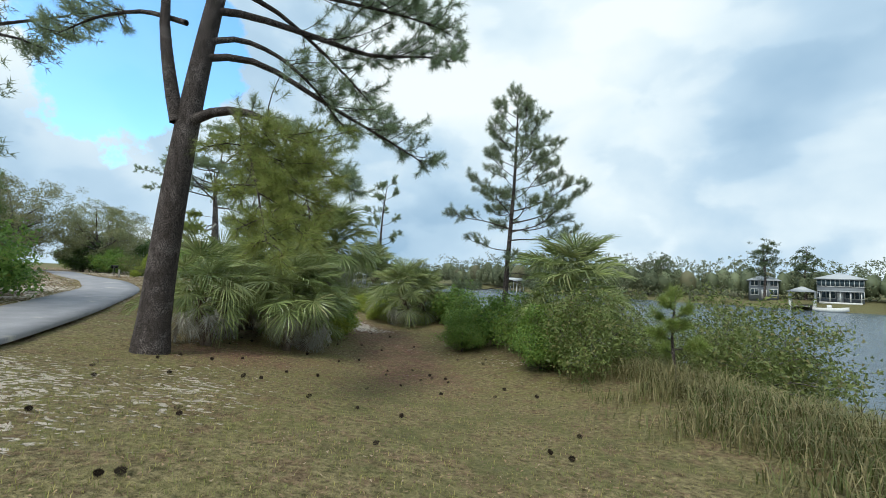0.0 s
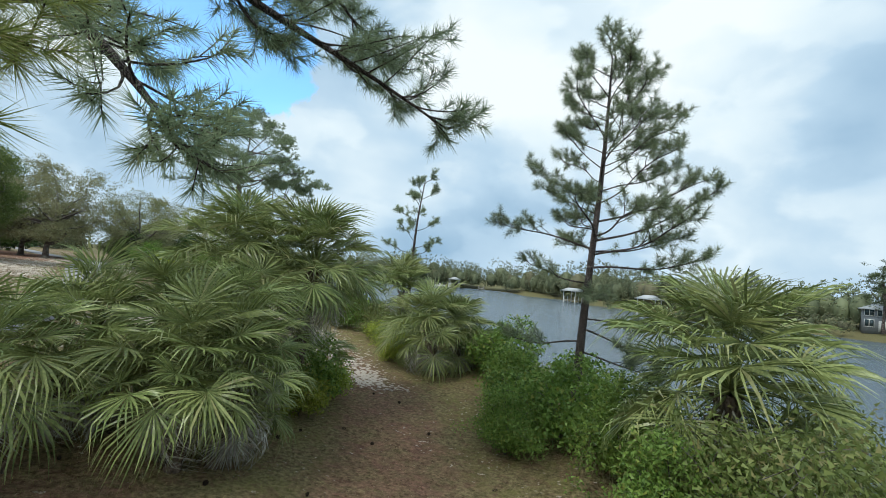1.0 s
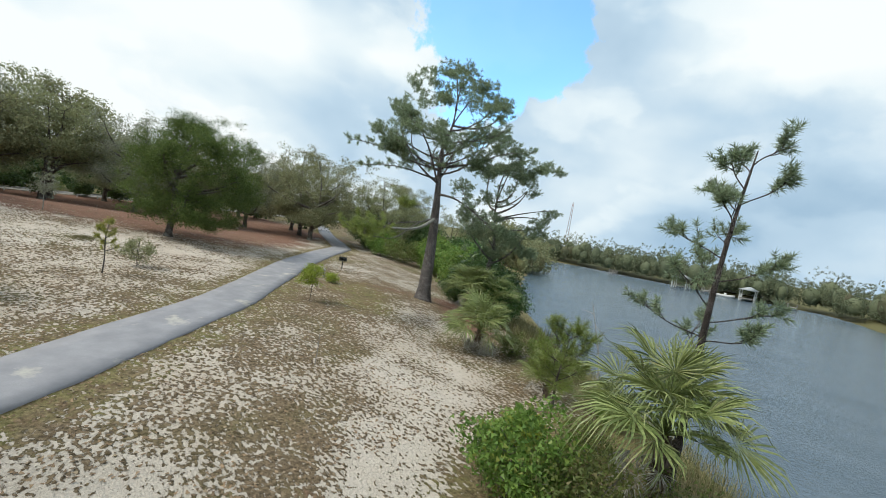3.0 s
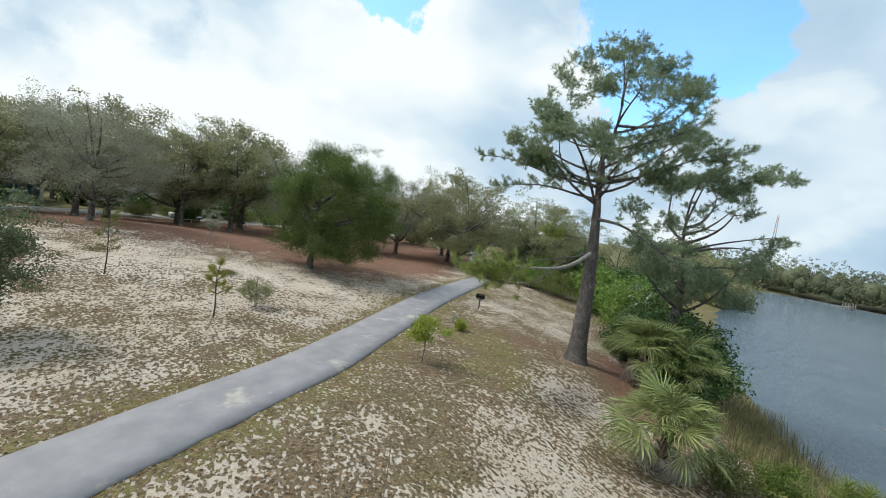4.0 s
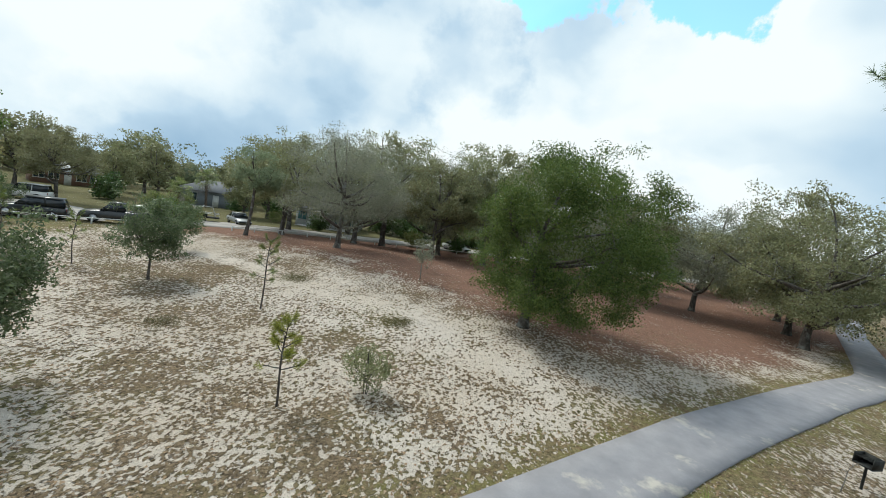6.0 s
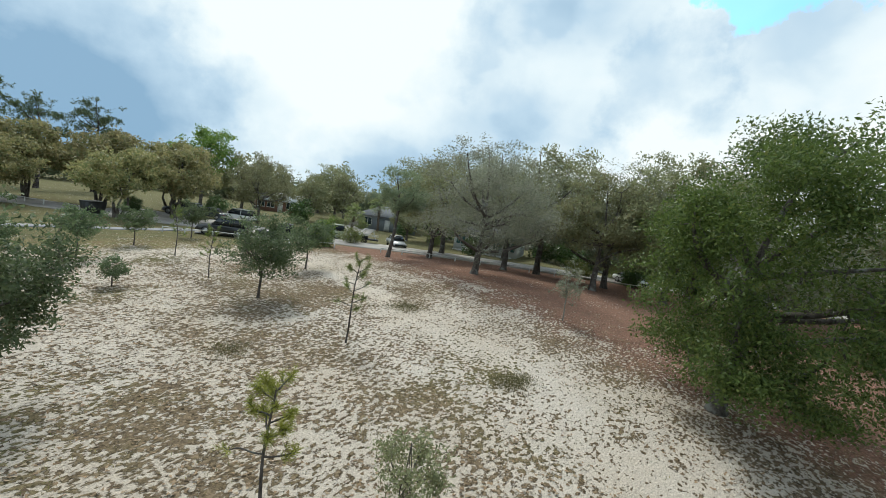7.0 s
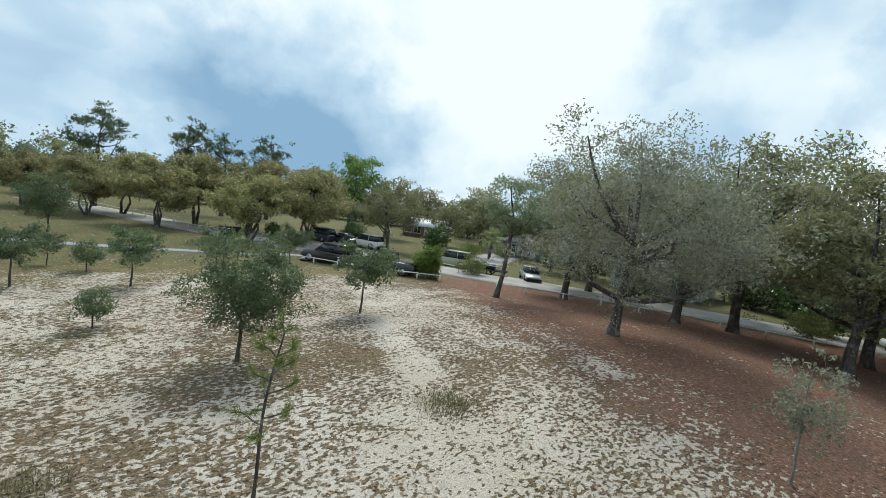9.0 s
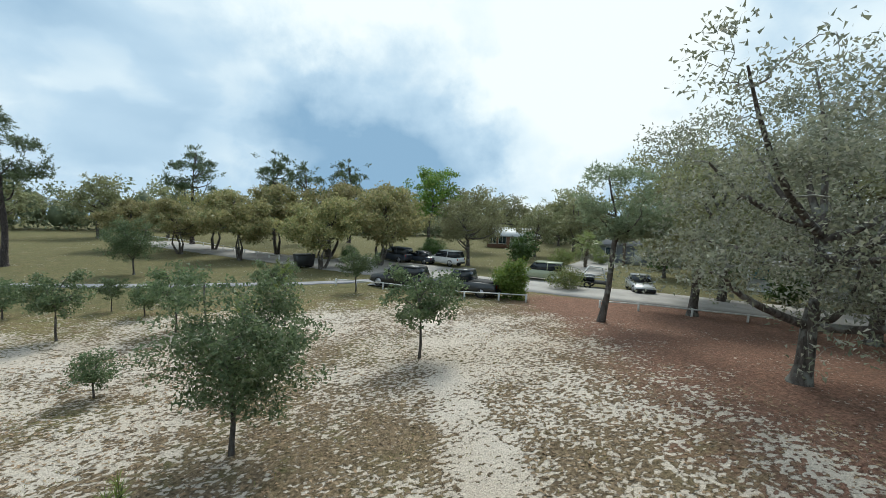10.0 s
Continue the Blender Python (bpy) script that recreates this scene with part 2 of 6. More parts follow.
def ground_mat():
    k = Mat("ground")
    sand_z, grass_z, red_z, green_z = k.attr("sand"), k.attr("grass"), k.attr("red"), k.attr("green")
    flat = (1.0, 1.0, 0.05)
    big, mid_n = k.noise(0.22, 3, 0.5, flat), k.noise(1.0, 4, 0.6, flat)
    spots = k.noise(4.0, 5, 0.68, (1.0, 1.3, 0.05))
    tiny = k.noise(10.0, 4, 0.68, (1.0, 1.0, 0.1))
    fine = k.noise(24.0, 4, 0.7)
    sand = k.mix(k.rng(fine, 0.3, 0.7), (0.47, 0.385, 0.305), (0.80, 0.70, 0.585))
    sand = k.mix(k.rng(big, 0.35, 0.65, 0, 0.5), sand, (0.76, 0.69, 0.62))
    sand = k.mix(k.rng(k.noise(17.0, 5, 0.75, (1.0, 1.3, 0.1)), 0.60, 0.68, 0, 0.6), sand, (0.20, 0.145, 0.095))
    litter = k.mix(k.rng(tiny, 0.34, 0.64), (0.052, 0.036, 0.023), (0.34, 0.25, 0.155))
    litter = k.mix(k.rng(mid_n, 0.4, 0.7, 0, 0.55), litter, k.mix(k.rng(fine, 0.35, 0.65), (0.07, 0.058, 0.025), (0.29, 0.225, 0.105)))
    cell = k.n.new("ShaderNodeTexVoronoi")
    cell.inputs["Scale"].default_value = 15.0
    k.l.new(k.co, cell.inputs["Vector"])
    leaf = k.n.new("ShaderNodeSeparateColor")
    k.l.new(cell.outputs["Color"], leaf.inputs[0])
    litter = k.mix(k.rng(leaf.outputs[0], 0.0, 1.0, 0.0, 0.75), litter, k.mix(leaf.outputs[1], (0.05, 0.036, 0.024), (0.42, 0.315, 0.21)))
    tinge = k.noise(0.16, 3, 0.55, flat)
    litter = k.mix(k.rng(tinge, 0.5, 0.66, 0, 0.55), litter, k.mix(leaf.outputs[1], (0.07, 0.075, 0.02), (0.27, 0.26, 0.10)))
    turf = k.mix(k.rng(tiny, 0.34, 0.66), (0.095, 0.080, 0.036), (0.365, 0.300, 0.155))
    turf = k.mix(k.rng(mid_n, 0.45, 0.62, 0, 0.6), turf, k.mix(k.rng(fine, 0.3, 0.7), (0.115, 0.115, 0.034), (0.31, 0.29, 0.10)))
    turf = k.mix(k.rng(k.noise(2.4, 5, 0.7), 0.50, 0.60, 0, 0.7), turf, k.mix(k.rng(tiny, 0.3, 0.7), (0.10, 0.06, 0.036), (0.31, 0.205, 0.125)))
    red = k.mix(k.rng(tiny, 0.36, 0.66), (0.135, 0.070, 0.050), (0.40, 0.230, 0.165))
    red = k.mix(k.rng(k.noise(3.2, 5, 0.7, (1.0, 1.6, 0.1)), 0.46, 0.60, 0, 0.6), red, k.mix(k.rng(fine, 0.35, 0.65), (0.08, 0.048, 0.034), (0.27, 0.172, 0.122)))
    green = k.mix(k.rng(tiny, 0.3, 0.7), (0.065, 0.068, 0.026), (0.23, 0.22, 0.10))
    green = k.mix(k.rng(spots, 0.42, 0.6, 0, 0.65), green, k.mix(k.rng(fine, 0.3, 0.7), (0.07, 0.055, 0.03), (0.25, 0.205, 0.12)))
    # sand shows where the litter has gaps
    leafy = k.noise(6.5, 3, 0.5, (1.0, 1.35, 0.1))
    patchy = k.math("MULTIPLY", k.math("SUBTRACT", k.noise(0.35, 4, 0.6, flat), 0.5), 0.6)
    cut = k.math("ADD", k.math("ADD", k.math("MULTIPLY", spots, 0.55), k.math("MULTIPLY", mid_n, 0.35)), k.math("ADD", k.math("MULTIPLY", leafy, 1.0), patchy))
    sandy = k.rng(k.math("SUBTRACT", k.math("ADD", cut, k.math("MULTIPLY", sand_z, 0.62)), k.math("ADD", k.math("MULTIPLY", green_z, 0.30), k.math("MULTIPLY", red_z, 0.10))), 1.14, 1.20)
    base = k.mix(k.rng(k.math("ADD", grass_z, k.math("SUBTRACT", mid_n, 0.5)), 0.35, 0.65), litter, turf)
    base = k.mix(k.rng(k.math("ADD", green_z, k.math("MULTIPLY", k.math("SUBTRACT", mid_n, 0.5), 1.3)), 0.35, 0.7), base, green)
    redness = k.rng(k.math("ADD", red_z, k.math("ADD", k.math("MULTIPLY", k.math("SUBTRACT", spots, 0.5), 0.6), k.math("MULTIPLY", k.math("SUBTRACT", mid_n, 0.5), 0.8))), 0.25, 0.60)
    base = k.mix(redness, base, red)
    base = k.mix(sandy, base, sand)
    k.bump(k.math("ADD", k.math("MULTIPLY", fine, 0.8), k.math("SUBTRACT", k.math("MULTIPLY", tiny, 1.2), k.math("MULTIPLY", sandy, 1.3))), 1.0, 0.09)
    return k.done(base, 0.95, spec=0.15)


def water_mat():
    k = Mat("water")
    a = k.noise(2.1, 4, 0.62, (1.0, 2.2, 1.0))
    b = k.noise(0.12, 3, 0.5, (1.0, 2.0, 1.0))
    k.bump(k.math("ADD", a, k.math("MULTIPLY", b, 0.8)), 0.75, 0.14)
    col = k.mix(k.rng(b, 0.3, 0.7), (0.062, 0.095, 0.13), (0.095, 0.13, 0.165))
    return k.done(col, 0.16, spec=0.5)


def path_mat():
    k = Mat("path_concrete")
    c = k.mix(k.rng(k.noise(1.2, 5, 0.6), 0.3, 0.7), (0.21, 0.205, 0.22), (0.31, 0.30, 0.315))
    c = k.mix(k.rng(k.noise(25, 3), 0.3, 0.8, 0, 0.5), c, (0.22, 0.215, 0.23))
    c = k.mix(k.rng(k.noise(0.7, 5, 0.65), 0.60, 0.72), c, (0.44, 0.405, 0.36))
    k.bump(k.noise(40, 3), 0.25, 0.01)
    return k.done(c, 0.9)


def road_mat():
    k = Mat("road_asphalt")
    c = k.mix(k.rng(k.noise(0.6, 4), 0.3, 0.7), (0.27, 0.25, 0.235), (0.42, 0.39, 0.36))
    c = k.mix(k.rng(k.noise(30, 3), 0.3, 0.8, 0, 0.4), c, (0.2, 0.19, 0.18))
    return k.done(c, 0.9)


GROUND, WATER, PATHM, ROADM = ground_mat(), water_mat(), path_mat(), road_mat()
PINE_BARK = bark_mat("pine_bark", (0.10, 0.080, 0.074), (0.28, 0.235, 0.22), 7.0, (0.34, 0.29, 0.275), True)
GREY_PINE_BARK = bark_mat("weathered_pine_bark", (0.22, 0.19, 0.18), (0.50, 0.45, 0.42), 7.0, (0.56, 0.52, 0.50), True)
OAK_BARK = bark_mat("oak_bark", (0.05, 0.043, 0.038), (0.15, 0.13, 0.115), 9.0, (0.2, 0.2, 0.18))
GREY_BARK = bark_mat("lichen_bark", (0.15, 0.145, 0.125), (0.40, 0.39, 0.35), 9.0)
PALM_BARK = bark_mat("palm_trunk", (0.06, 0.045, 0.035), (0.22, 0.17, 0.13), 12.0)
DEAD_WOOD = bark_mat("dead_wood", (0.16, 0.145, 0.13), (0.38, 0.36, 0.33), 8.0)
NEEDLES = leaf_mat("pine_needles", (0.08, 0.112, 0.065), (0.25, 0.295, 0.175), (0.20, 0.17, 0.08), 0.04, 0.42)
NEEDLES_BRIGHT = leaf_mat("young_pine_needles", (0.075, 0.11, 0.022), (0.20, 0.255, 0.06), (0.24, 0.20, 0.07), 0.12, 0.3)
NEEDLES_FAR = leaf_mat("far_pine_needles", (0.045, 0.068, 0.032), (0.11, 0.14, 0.07), None, 0.01, 0.25)
OAK_GREEN = leaf_mat("oak_leaves", (0.032, 0.06, 0.014), (0.125, 0.18, 0.046), (0.20, 0.235, 0.065), 0.1)
OAK_GREY = leaf_mat("grey_oak_leaves", (0.09, 0.105, 0.068), (0.265, 0.275, 0.195), (0.38, 0.38, 0.31), 0.16)
OAK_DULL = leaf_mat("dull_oak_leaves", (0.095, 0.104, 0.052), (0.235, 0.24, 0.125), (0.22, 0.19, 0.10), 0.12)
OAK_BROWN = leaf_mat("spring_oak_leaves", (0.125, 0.115, 0.05), (0.285, 0.255, 0.12), (0.17, 0.2, 0.08), 0.3)
YOUNG_OAK = leaf_mat("young_oak_leaves", (0.04, 0.065, 0.028), (0.13, 0.165, 0.08), (0.19, 0.21, 0.13), 0.12)
SHRUB_GREEN = leaf_mat("shrub_leaves", (0.045, 0.09, 0.016), (0.16, 0.23, 0.05), (0.25, 0.27, 0.06), 0.1)
SHRUB_OLIVE = leaf_mat("olive_shrub_leaves", (0.050, 0.072, 0.018), (0.155, 0.18, 0.055), (0.24, 0.21, 0.09), 0.15)
SHRUB_YELLOW = leaf_mat("yellow_shrub_leaves", (0.09, 0.13, 0.015), (0.28, 0.32, 0.05), (0.3, 0.26, 0.06), 0.1)
SHRUB_DARK = leaf_mat("glossy_shrub_leaves", (0.02, 0.045, 0.012), (0.075, 0.125, 0.035), (0.14, 0.2, 0.06), 0.1, 0.2, 0.32)
FROND = leaf_mat("palm_frond", (0.046, 0.070, 0.020), (0.27, 0.305, 0.115), (0.40, 0.36, 0.19), 0.08, 0.26, 0.34, 26.0)
NEEDLES_FRESH = leaf_mat("fresh_pine_needles", (0.095, 0.13, 0.032), (0.27, 0.315, 0.09), (0.28, 0.23, 0.09), 0.1, 0.40)
NEEDLES_YELLOW = leaf_mat("yellow_pine_needles", (0.13, 0.16, 0.022), (0.34, 0.36, 0.07), (0.24, 0.22, 0.07), 0.1, 0.35)
FROND_DEAD = leaf_mat("dead_palm_frond", (0.12, 0.09, 0.065), (0.50, 0.44, 0.385), None, 0.01, 0.2, 0.7, 12.0)
REED = leaf_mat("marsh_grass", (0.075, 0.07, 0.03), (0.25, 0.215, 0.105), (0.10, 0.125, 0.035), 0.42, 0.3, 0.7)
TURF = leaf_mat("lawn_blades", (0.10, 0.095, 0.028), (0.29, 0.25, 0.09), (0.15, 0.18, 0.045), 0.4, 0.3, 0.7)
WIRY = leaf_mat("wiry_grass", (0.05, 0.048, 0.02), (0.16, 0.14, 0.06), None, 0.01, 0.3, 0.7)
LITTER = leaf_mat("fallen_leaves", (0.06, 0.042, 0.026), (0.26, 0.18, 0.105), (0.38, 0.30, 0.2), 0.12, 0.1, 0.8)
FAR_GREEN = leaf_mat("far_woods_leaves", (0.06, 0.074, 0.042), (0.15, 0.17, 0.095), (0.17, 0.155, 0.09), 0.18, 0.3, 0.6)

# ---- mesh helpers ----
class Build:
    """Collects vertices and faces, then makes one mesh."""

    def __init__(self):
        self.v, self.f, self.count = [], [], 0

    def add(self, v, *faces):
        v = np.asarray(v, float).reshape(-1, 3)
        for f in faces:
            self.f.append(np.asarray(f, np.int64) + self.count)
        self.v.append(v)
        self.count += len(v)
        return self

    def tube(self, pts, rad, sides=6, closed=True):
        pts = np.asarray(pts, float)
        rad = np.broadcast_to(np.asarray(rad, float), (len(pts),))
        tan = np.gradient(pts, axis=0)
        tan /= np.linalg.norm(tan, axis=1)[:, None] + 1e-9
        ref = np.array([0.0, 0.0, 1.0]) if abs(tan[:, 2]).mean() < 0.8 else np.array([1.0, 0.0, 0.0])
        a = np.cross(tan, ref)
        a /= np.linalg.norm(a, axis=1)[:, None] + 1e-9
        b = np.cross(tan, a)
        ang = np.arange(sides) * 2 * np.pi / sides
        v = pts[:, None] + rad[:, None, None] * (np.cos(ang)[None, :, None] * a[:, None] + np.sin(ang)[None, :, None] * b[:, None])
        n = len(pts)
        i, j = np.meshgrid(np.arange(n - 1), np.arange(sides), indexing="ij")
        k = (j + 1) % sides
        q = np.stack([i * sides + j, i * sides + k, (i + 1) * sides + k, (i + 1) * sides + j], -1).reshape(-1, 4)
        faces = [q]
        if closed and sides == 4:
            faces.append(np.array([[3, 2, 1, 0], [(n - 1) * sides + s for s in range(4)]]))
        return self.add(v, *faces)

    def box(self, lo, hi, m=None, bevel=0.0):
        """A box from corner to corner, its upright edges cut by bevel."""
        (x0, y0, z0), (x1, y1, z1) = lo, hi
        c = min(bevel, (x1 - x0) * 0.45, (y1 - y0) * 0.45)
        if c > 0:
            ring = [(x0 + c, y0), (x1 - c, y0), (x1, y0 + c), (x1, y1 - c), (x1 - c, y1), (x0 + c, y1), (x0, y1 - c), (x0, y0 + c)]
        else:
            ring = [(x0, y0), (x1, y0), (x1, y1), (x0, y1)]
        return self.prism(ring, z0, z1, m)

    def prism(self, ring, z0, z1, m=None):
        n = len(ring)
        v = np.array([(x, y, z0) for x, y in ring] + [(x, y, z1) for x, y in ring], float)
        if m is not None:
            v = np.array([m @ Vector(p) for p in v])
        side = [[i, (i + 1) % n, n + (i + 1) % n, n + i] for i in range(n)]
        return self.add(v, side, [list(range(n - 1, -1, -1))], [list(range(n, 2 * n))])

    def mesh(self, name, mat, smooth=False):
        me = bpy.data.meshes.new(name)
        v = np.concatenate(self.v)
        me.vertices.add(len(v))
        me.vertices.foreach_set("co", v.astype(np.float32).ravel())
        loops = np.concatenate([f.ravel() for f in self.f])
        sizes = np.concatenate([np.full(len(f), f.shape[1]) for f in self.f])
        me.loops.add(len(loops))
        me.loops.foreach_set("vertex_index", loops.astype(np.int32))
        me.polygons.add(len(sizes))
        me.polygons.foreach_set("loop_start", np.concatenate([[0], np.cumsum(sizes)[:-1]]).astype(np.int32))
        if smooth:
            me.polygons.foreach_set("use_smooth", np.ones(len(sizes), bool))
        me.update(calc_edges=True)
        me.validate()
        me.materials.append(mat)
        return me


def part(name, b, mat, parent=None, label="", smooth=False, m=None):
    """Links a build (or a finished mesh) as one object under a thing or a part."""
    me = b if isinstance(b, bpy.types.Mesh) else b.mesh(name, mat, smooth)
    ob = new(name, me)
    ob.parent = parent
    if m is not None:
        ob.matrix_basis = m
    if label:
        ob["label"] = label
    return ob


def thing(name, m, label, category, group="", kind=""):
    ob = new(name)
    ob.empty_display_size = 0.2
    ob.matrix_basis = m
    return tagged(ob, label, category, group, kind)


def unit(v):
    return v / (np.linalg.norm(v, axis=-1, keepdims=True) + 1e-9)


def smooth(a):
    a = np.clip(a, 0, 1)
    return a * a * (3 - 2 * a)


def blob(rng, n):
    """Offsets in a soft ball, none far out."""
    d = unit(rng.normal(size=(n, 3)))
    return d * rng.uniform(0, 1, (n, 1)) ** 0.55 * 1.7


def small_leaves(b, c, length, width, rng, up=0.5):
    """Simple three-cornered leaves for crowns that stay far off."""
    n = len(c)
    nrm = unit(rng.normal(size=(n, 3)) + [0, 0, up])
    d = unit(np.cross(nrm, rng.normal(size=(n, 3)))) * length * rng.uniform(0.7, 1.3, (n, 1))
    s = unit(np.cross(nrm, d)) * width * rng.uniform(0.7, 1.3, (n, 1))
    v = np.stack([c - d / 2 + s / 2, c - d / 2 - s / 2, c + d / 2], 1)
    return b.add(v, np.arange(n * 3).reshape(-1, 3))


def leaves(b, c, length, width, rng, up=0.5, fold=0.25):
    """Leaves at the places c, each a folded diamond."""
    n = len(c)
    nrm = unit(rng.normal(size=(n, 3)) + [0, 0, up])
    d = unit(np.cross(nrm, rng.normal(size=(n, 3))))
    s = np.cross(nrm, d)
    ln = length * rng.uniform(0.7, 1.3, (n, 1))
    wd = width * rng.uniform(0.7, 1.3, (n, 1))
    v = np.stack([c - d * ln / 2, c + s * wd / 2 + nrm * wd * fold, c + d * ln / 2, c - s * wd / 2 + nrm * wd * fold], 1)
    i = np.arange(n)[:, None] * 4
    return b.add(v, np.concatenate([i + [0, 1, 2], i + [0, 2, 3]]))


def brushes(b, p, d, length, width, count, rng, axis=0.26):
    """Bottle-brush shoots ending at p: needles set all round the last stretch of each shoot, leaning to its tip."""
    n = len(p)
    u = unit(d)[:, None]
    s = rng.uniform(0, 1, (n, count, 1)) ** 0.8
    start = p[:, None] - u * axis * (1 - s)
    radial = unit(np.cross(u, rng.normal(size=(n, count, 3))))
    ang = np.radians(82 - 52 * s + rng.uniform(-14, 14, (n, count, 1)))
    dirs = u * np.cos(ang) + radial * np.sin(ang)
    side = unit(np.cross(dirs, rng.normal(size=(n, count, 3))))
    ln = length * rng.uniform(0.75, 1.15, (n, count, 1))
    tip = start + dirs * ln + np.array([0, 0, -0.16]) * ln
    v = np.stack([start - side * width / 2, start + side * width / 2, tip], 2)
    return b.add(v, np.arange(n * count * 3).reshape(-1, 3))


def blades(b, p, h, width, rng, lean=0.5):
    """Grass blades at p: two bent segments each."""
    n = len(p)
    h = np.reshape(h, (-1, 1)) * rng.uniform(0.55, 1.25, (n, 1))
    az = rng.uniform(0, 2 * np.pi, n)
    out = np.stack([np.cos(az), np.sin(az), np.zeros(n)], 1)
    side = np.stack([-np.sin(az), np.cos(az), np.zeros(n)], 1) * width
    k = rng.uniform(0.1, 1.0, (n, 1)) * lean
    mid = p + out * h * k * 0.3 + [0, 0, 1] * h * 0.6
    tip = p + out * h * k + [0, 0, 1] * h * (1.0 - 0.35 * k)
    v = np.stack([p - side / 2, p + side / 2, mid + side / 2.6, mid - side / 2.6, tip], 1)
    i = np.arange(n)[:, None] * 5
    return b.add(v, np.concatenate([i + [0, 1, 2], i + [0, 2, 3], i + [3, 2, 4]]))


# ---- the lie of the land ----
WATER_Z = -2.1
SHORE_Y = [-60, 0, 15, 25, 33, 40, 46, 55, 70, 100, 150, 200, 260]
SHORE_X = [24, 13.5, 11, 7.5, 4, -2, -9, -18, -30, -47, -75, -105, -150]
FAR_X = [-400, -95, -60, 0, 24, 38, 58, 78, 95, 130, 200, 500]
FAR_Y = [240, 208, 200, 206, 168, 130, 112, 88, 60, 20, -40, -250]


def shore_dist(x, y):
    return (np.interp(y, SHORE_Y, SHORE_X) - x) * np.interp(y, [0, 20, 30, 60], [1, 0.9, 0.75, 0.72])


def height(x, y):
    """The ground's height over the plan."""
    x, y = np.asarray(x, float), np.asarray(y, float)
    d = shore_dist(x, y)
    near = (1.83 * smooth(d / 6) + 0.82 * smooth((d - 8) / 10) + 1.55 * np.exp(-((x + 53) / 14) ** 2 - ((y - 22) / 20) ** 2)
            + 0.315 * smooth((d - 30) / 40) * np.clip((y + 40) / 60, 0, 1.5) - 1.36 * np.exp(-((x + 3) / 10) ** 2 - ((y - 16) / 13) ** 2))
    near = near + 0.6 * np.exp(-((x + 22.5) / 4.5) ** 2 - ((y - 43.5) / 4) ** 2) - 0.45 * np.exp(-((x + 29) / 9) ** 2 - ((y + 4) / 12) ** 2)
    near = WATER_Z + np.where(d > 0, near, np.maximum(d * 0.15, -2))
    fd = (y - np.interp(x, FAR_X, FAR_Y)) * 0.8
    far = WATER_Z + np.where(fd > 0, 1.5 * smooth(fd / 4) + 1.5 * smooth(fd / 60), np.maximum(fd * 0.2, -2))
    z = np.maximum(near, far)
    bumps = 0.035 * (np.sin(x * 1.3 + 2 * np.sin(y * 0.6)) * np.sin(y * 1.1 + 1.5 * np.sin(x * 0.5)) + 0.6 * np.sin(x * 3.1 + y * 0.7) * np.sin(y * 2.7 - x * 0.9))
    return z + bumps * smooth(d / 3)


def at(x, y, rz=0.0, dz=0.0, s=1.0):
    return pose(x, y, float(height(x, y)) + dz, 0, 0, rz) @ Matrix.Scale(s, 4)


def along(pts, step=1.0):
    """Points at even steps on a smooth curve through pts, with their directions."""
    p = np.array(pts, float)
    t = np.concatenate([[0], np.cumsum(np.linalg.norm(np.diff(p, axis=0), axis=1))])
    tt = np.arange(0, t[-1], step)
    q = np.stack([np.interp(tt, t, p[:, i]) for i in range(p.shape[1])], 1)
    k = max(1, int(3.0 / step))
    pad = np.concatenate([np.repeat(q[:1], k, 0), q, np.repeat(q[-1:], k, 0)])
    ker = np.hanning(2 * k + 3)[1:-1]
    ker /= ker.sum()
    q = np.stack([np.convolve(pad[:, i], ker, "valid") for i in range(p.shape[1])], 1)
    d = unit(np.gradient(q, axis=0))
    return q, d


def near_line(x, y, pts):
    """Distance from places to a polyline."""
    best = np.full(np.shape(x), 1e9)
    for (ax, ay), (bx, by) in zip(pts[:-1], pts[1:]):
        t = np.clip(((x - ax) * (bx - ax) + (y - ay) * (by - ay)) / ((bx - ax) ** 2 + (by - ay) ** 2), 0, 1)
        best = np.minimum(best, np.hypot(x - ax - t * (bx - ax), y - ay - t * (by - ay)))
    return best


PATH_LINE = [(1, -24), (-4, -8), (-8.2, 4), (-11.3, 10.6), (-13.9, 16.2), (-17.2, 22.8), (-24.3, 31.1), (-35.0, 40.8), (-43.2, 49.2), (-50.1, 56.9), (-57.6, 61.2), (-71, 68.6), (-89, 80), (-120, 96)]
TRAIL_LINE = [(0.3, 7), (-0.5, 12), (-1.3, 15.5), (-2.0, 19.2), (-3.3, 22.2), (-5.1, 24.2), (-7.0, 25.9), (-9.0, 27.7), (-11.9, 30.8), (-15.9, 34.9), (-19.6, 38.8), (-22.4, 41.2), (-26, 45.5), (-31, 50.5)]
FIELD_TRAIL = [(-35.5, 36.5), (-39.2, 31), (-40.7, 27.7), (-42.3, 21.7), (-43.4, 16.9), (-44.8, 11.5), (-46.6, 5.4), (-49, 0)]
ROAD_LINE = [(-22, -52), (-38, -32), (-50, -17), (-57, -8), (-65, 0.5), (-71.5, 6.0), (-78.5, 13.5), (-86, 25), (-93, 38), (-101, 55), (-112, 80), (-130, 120)]


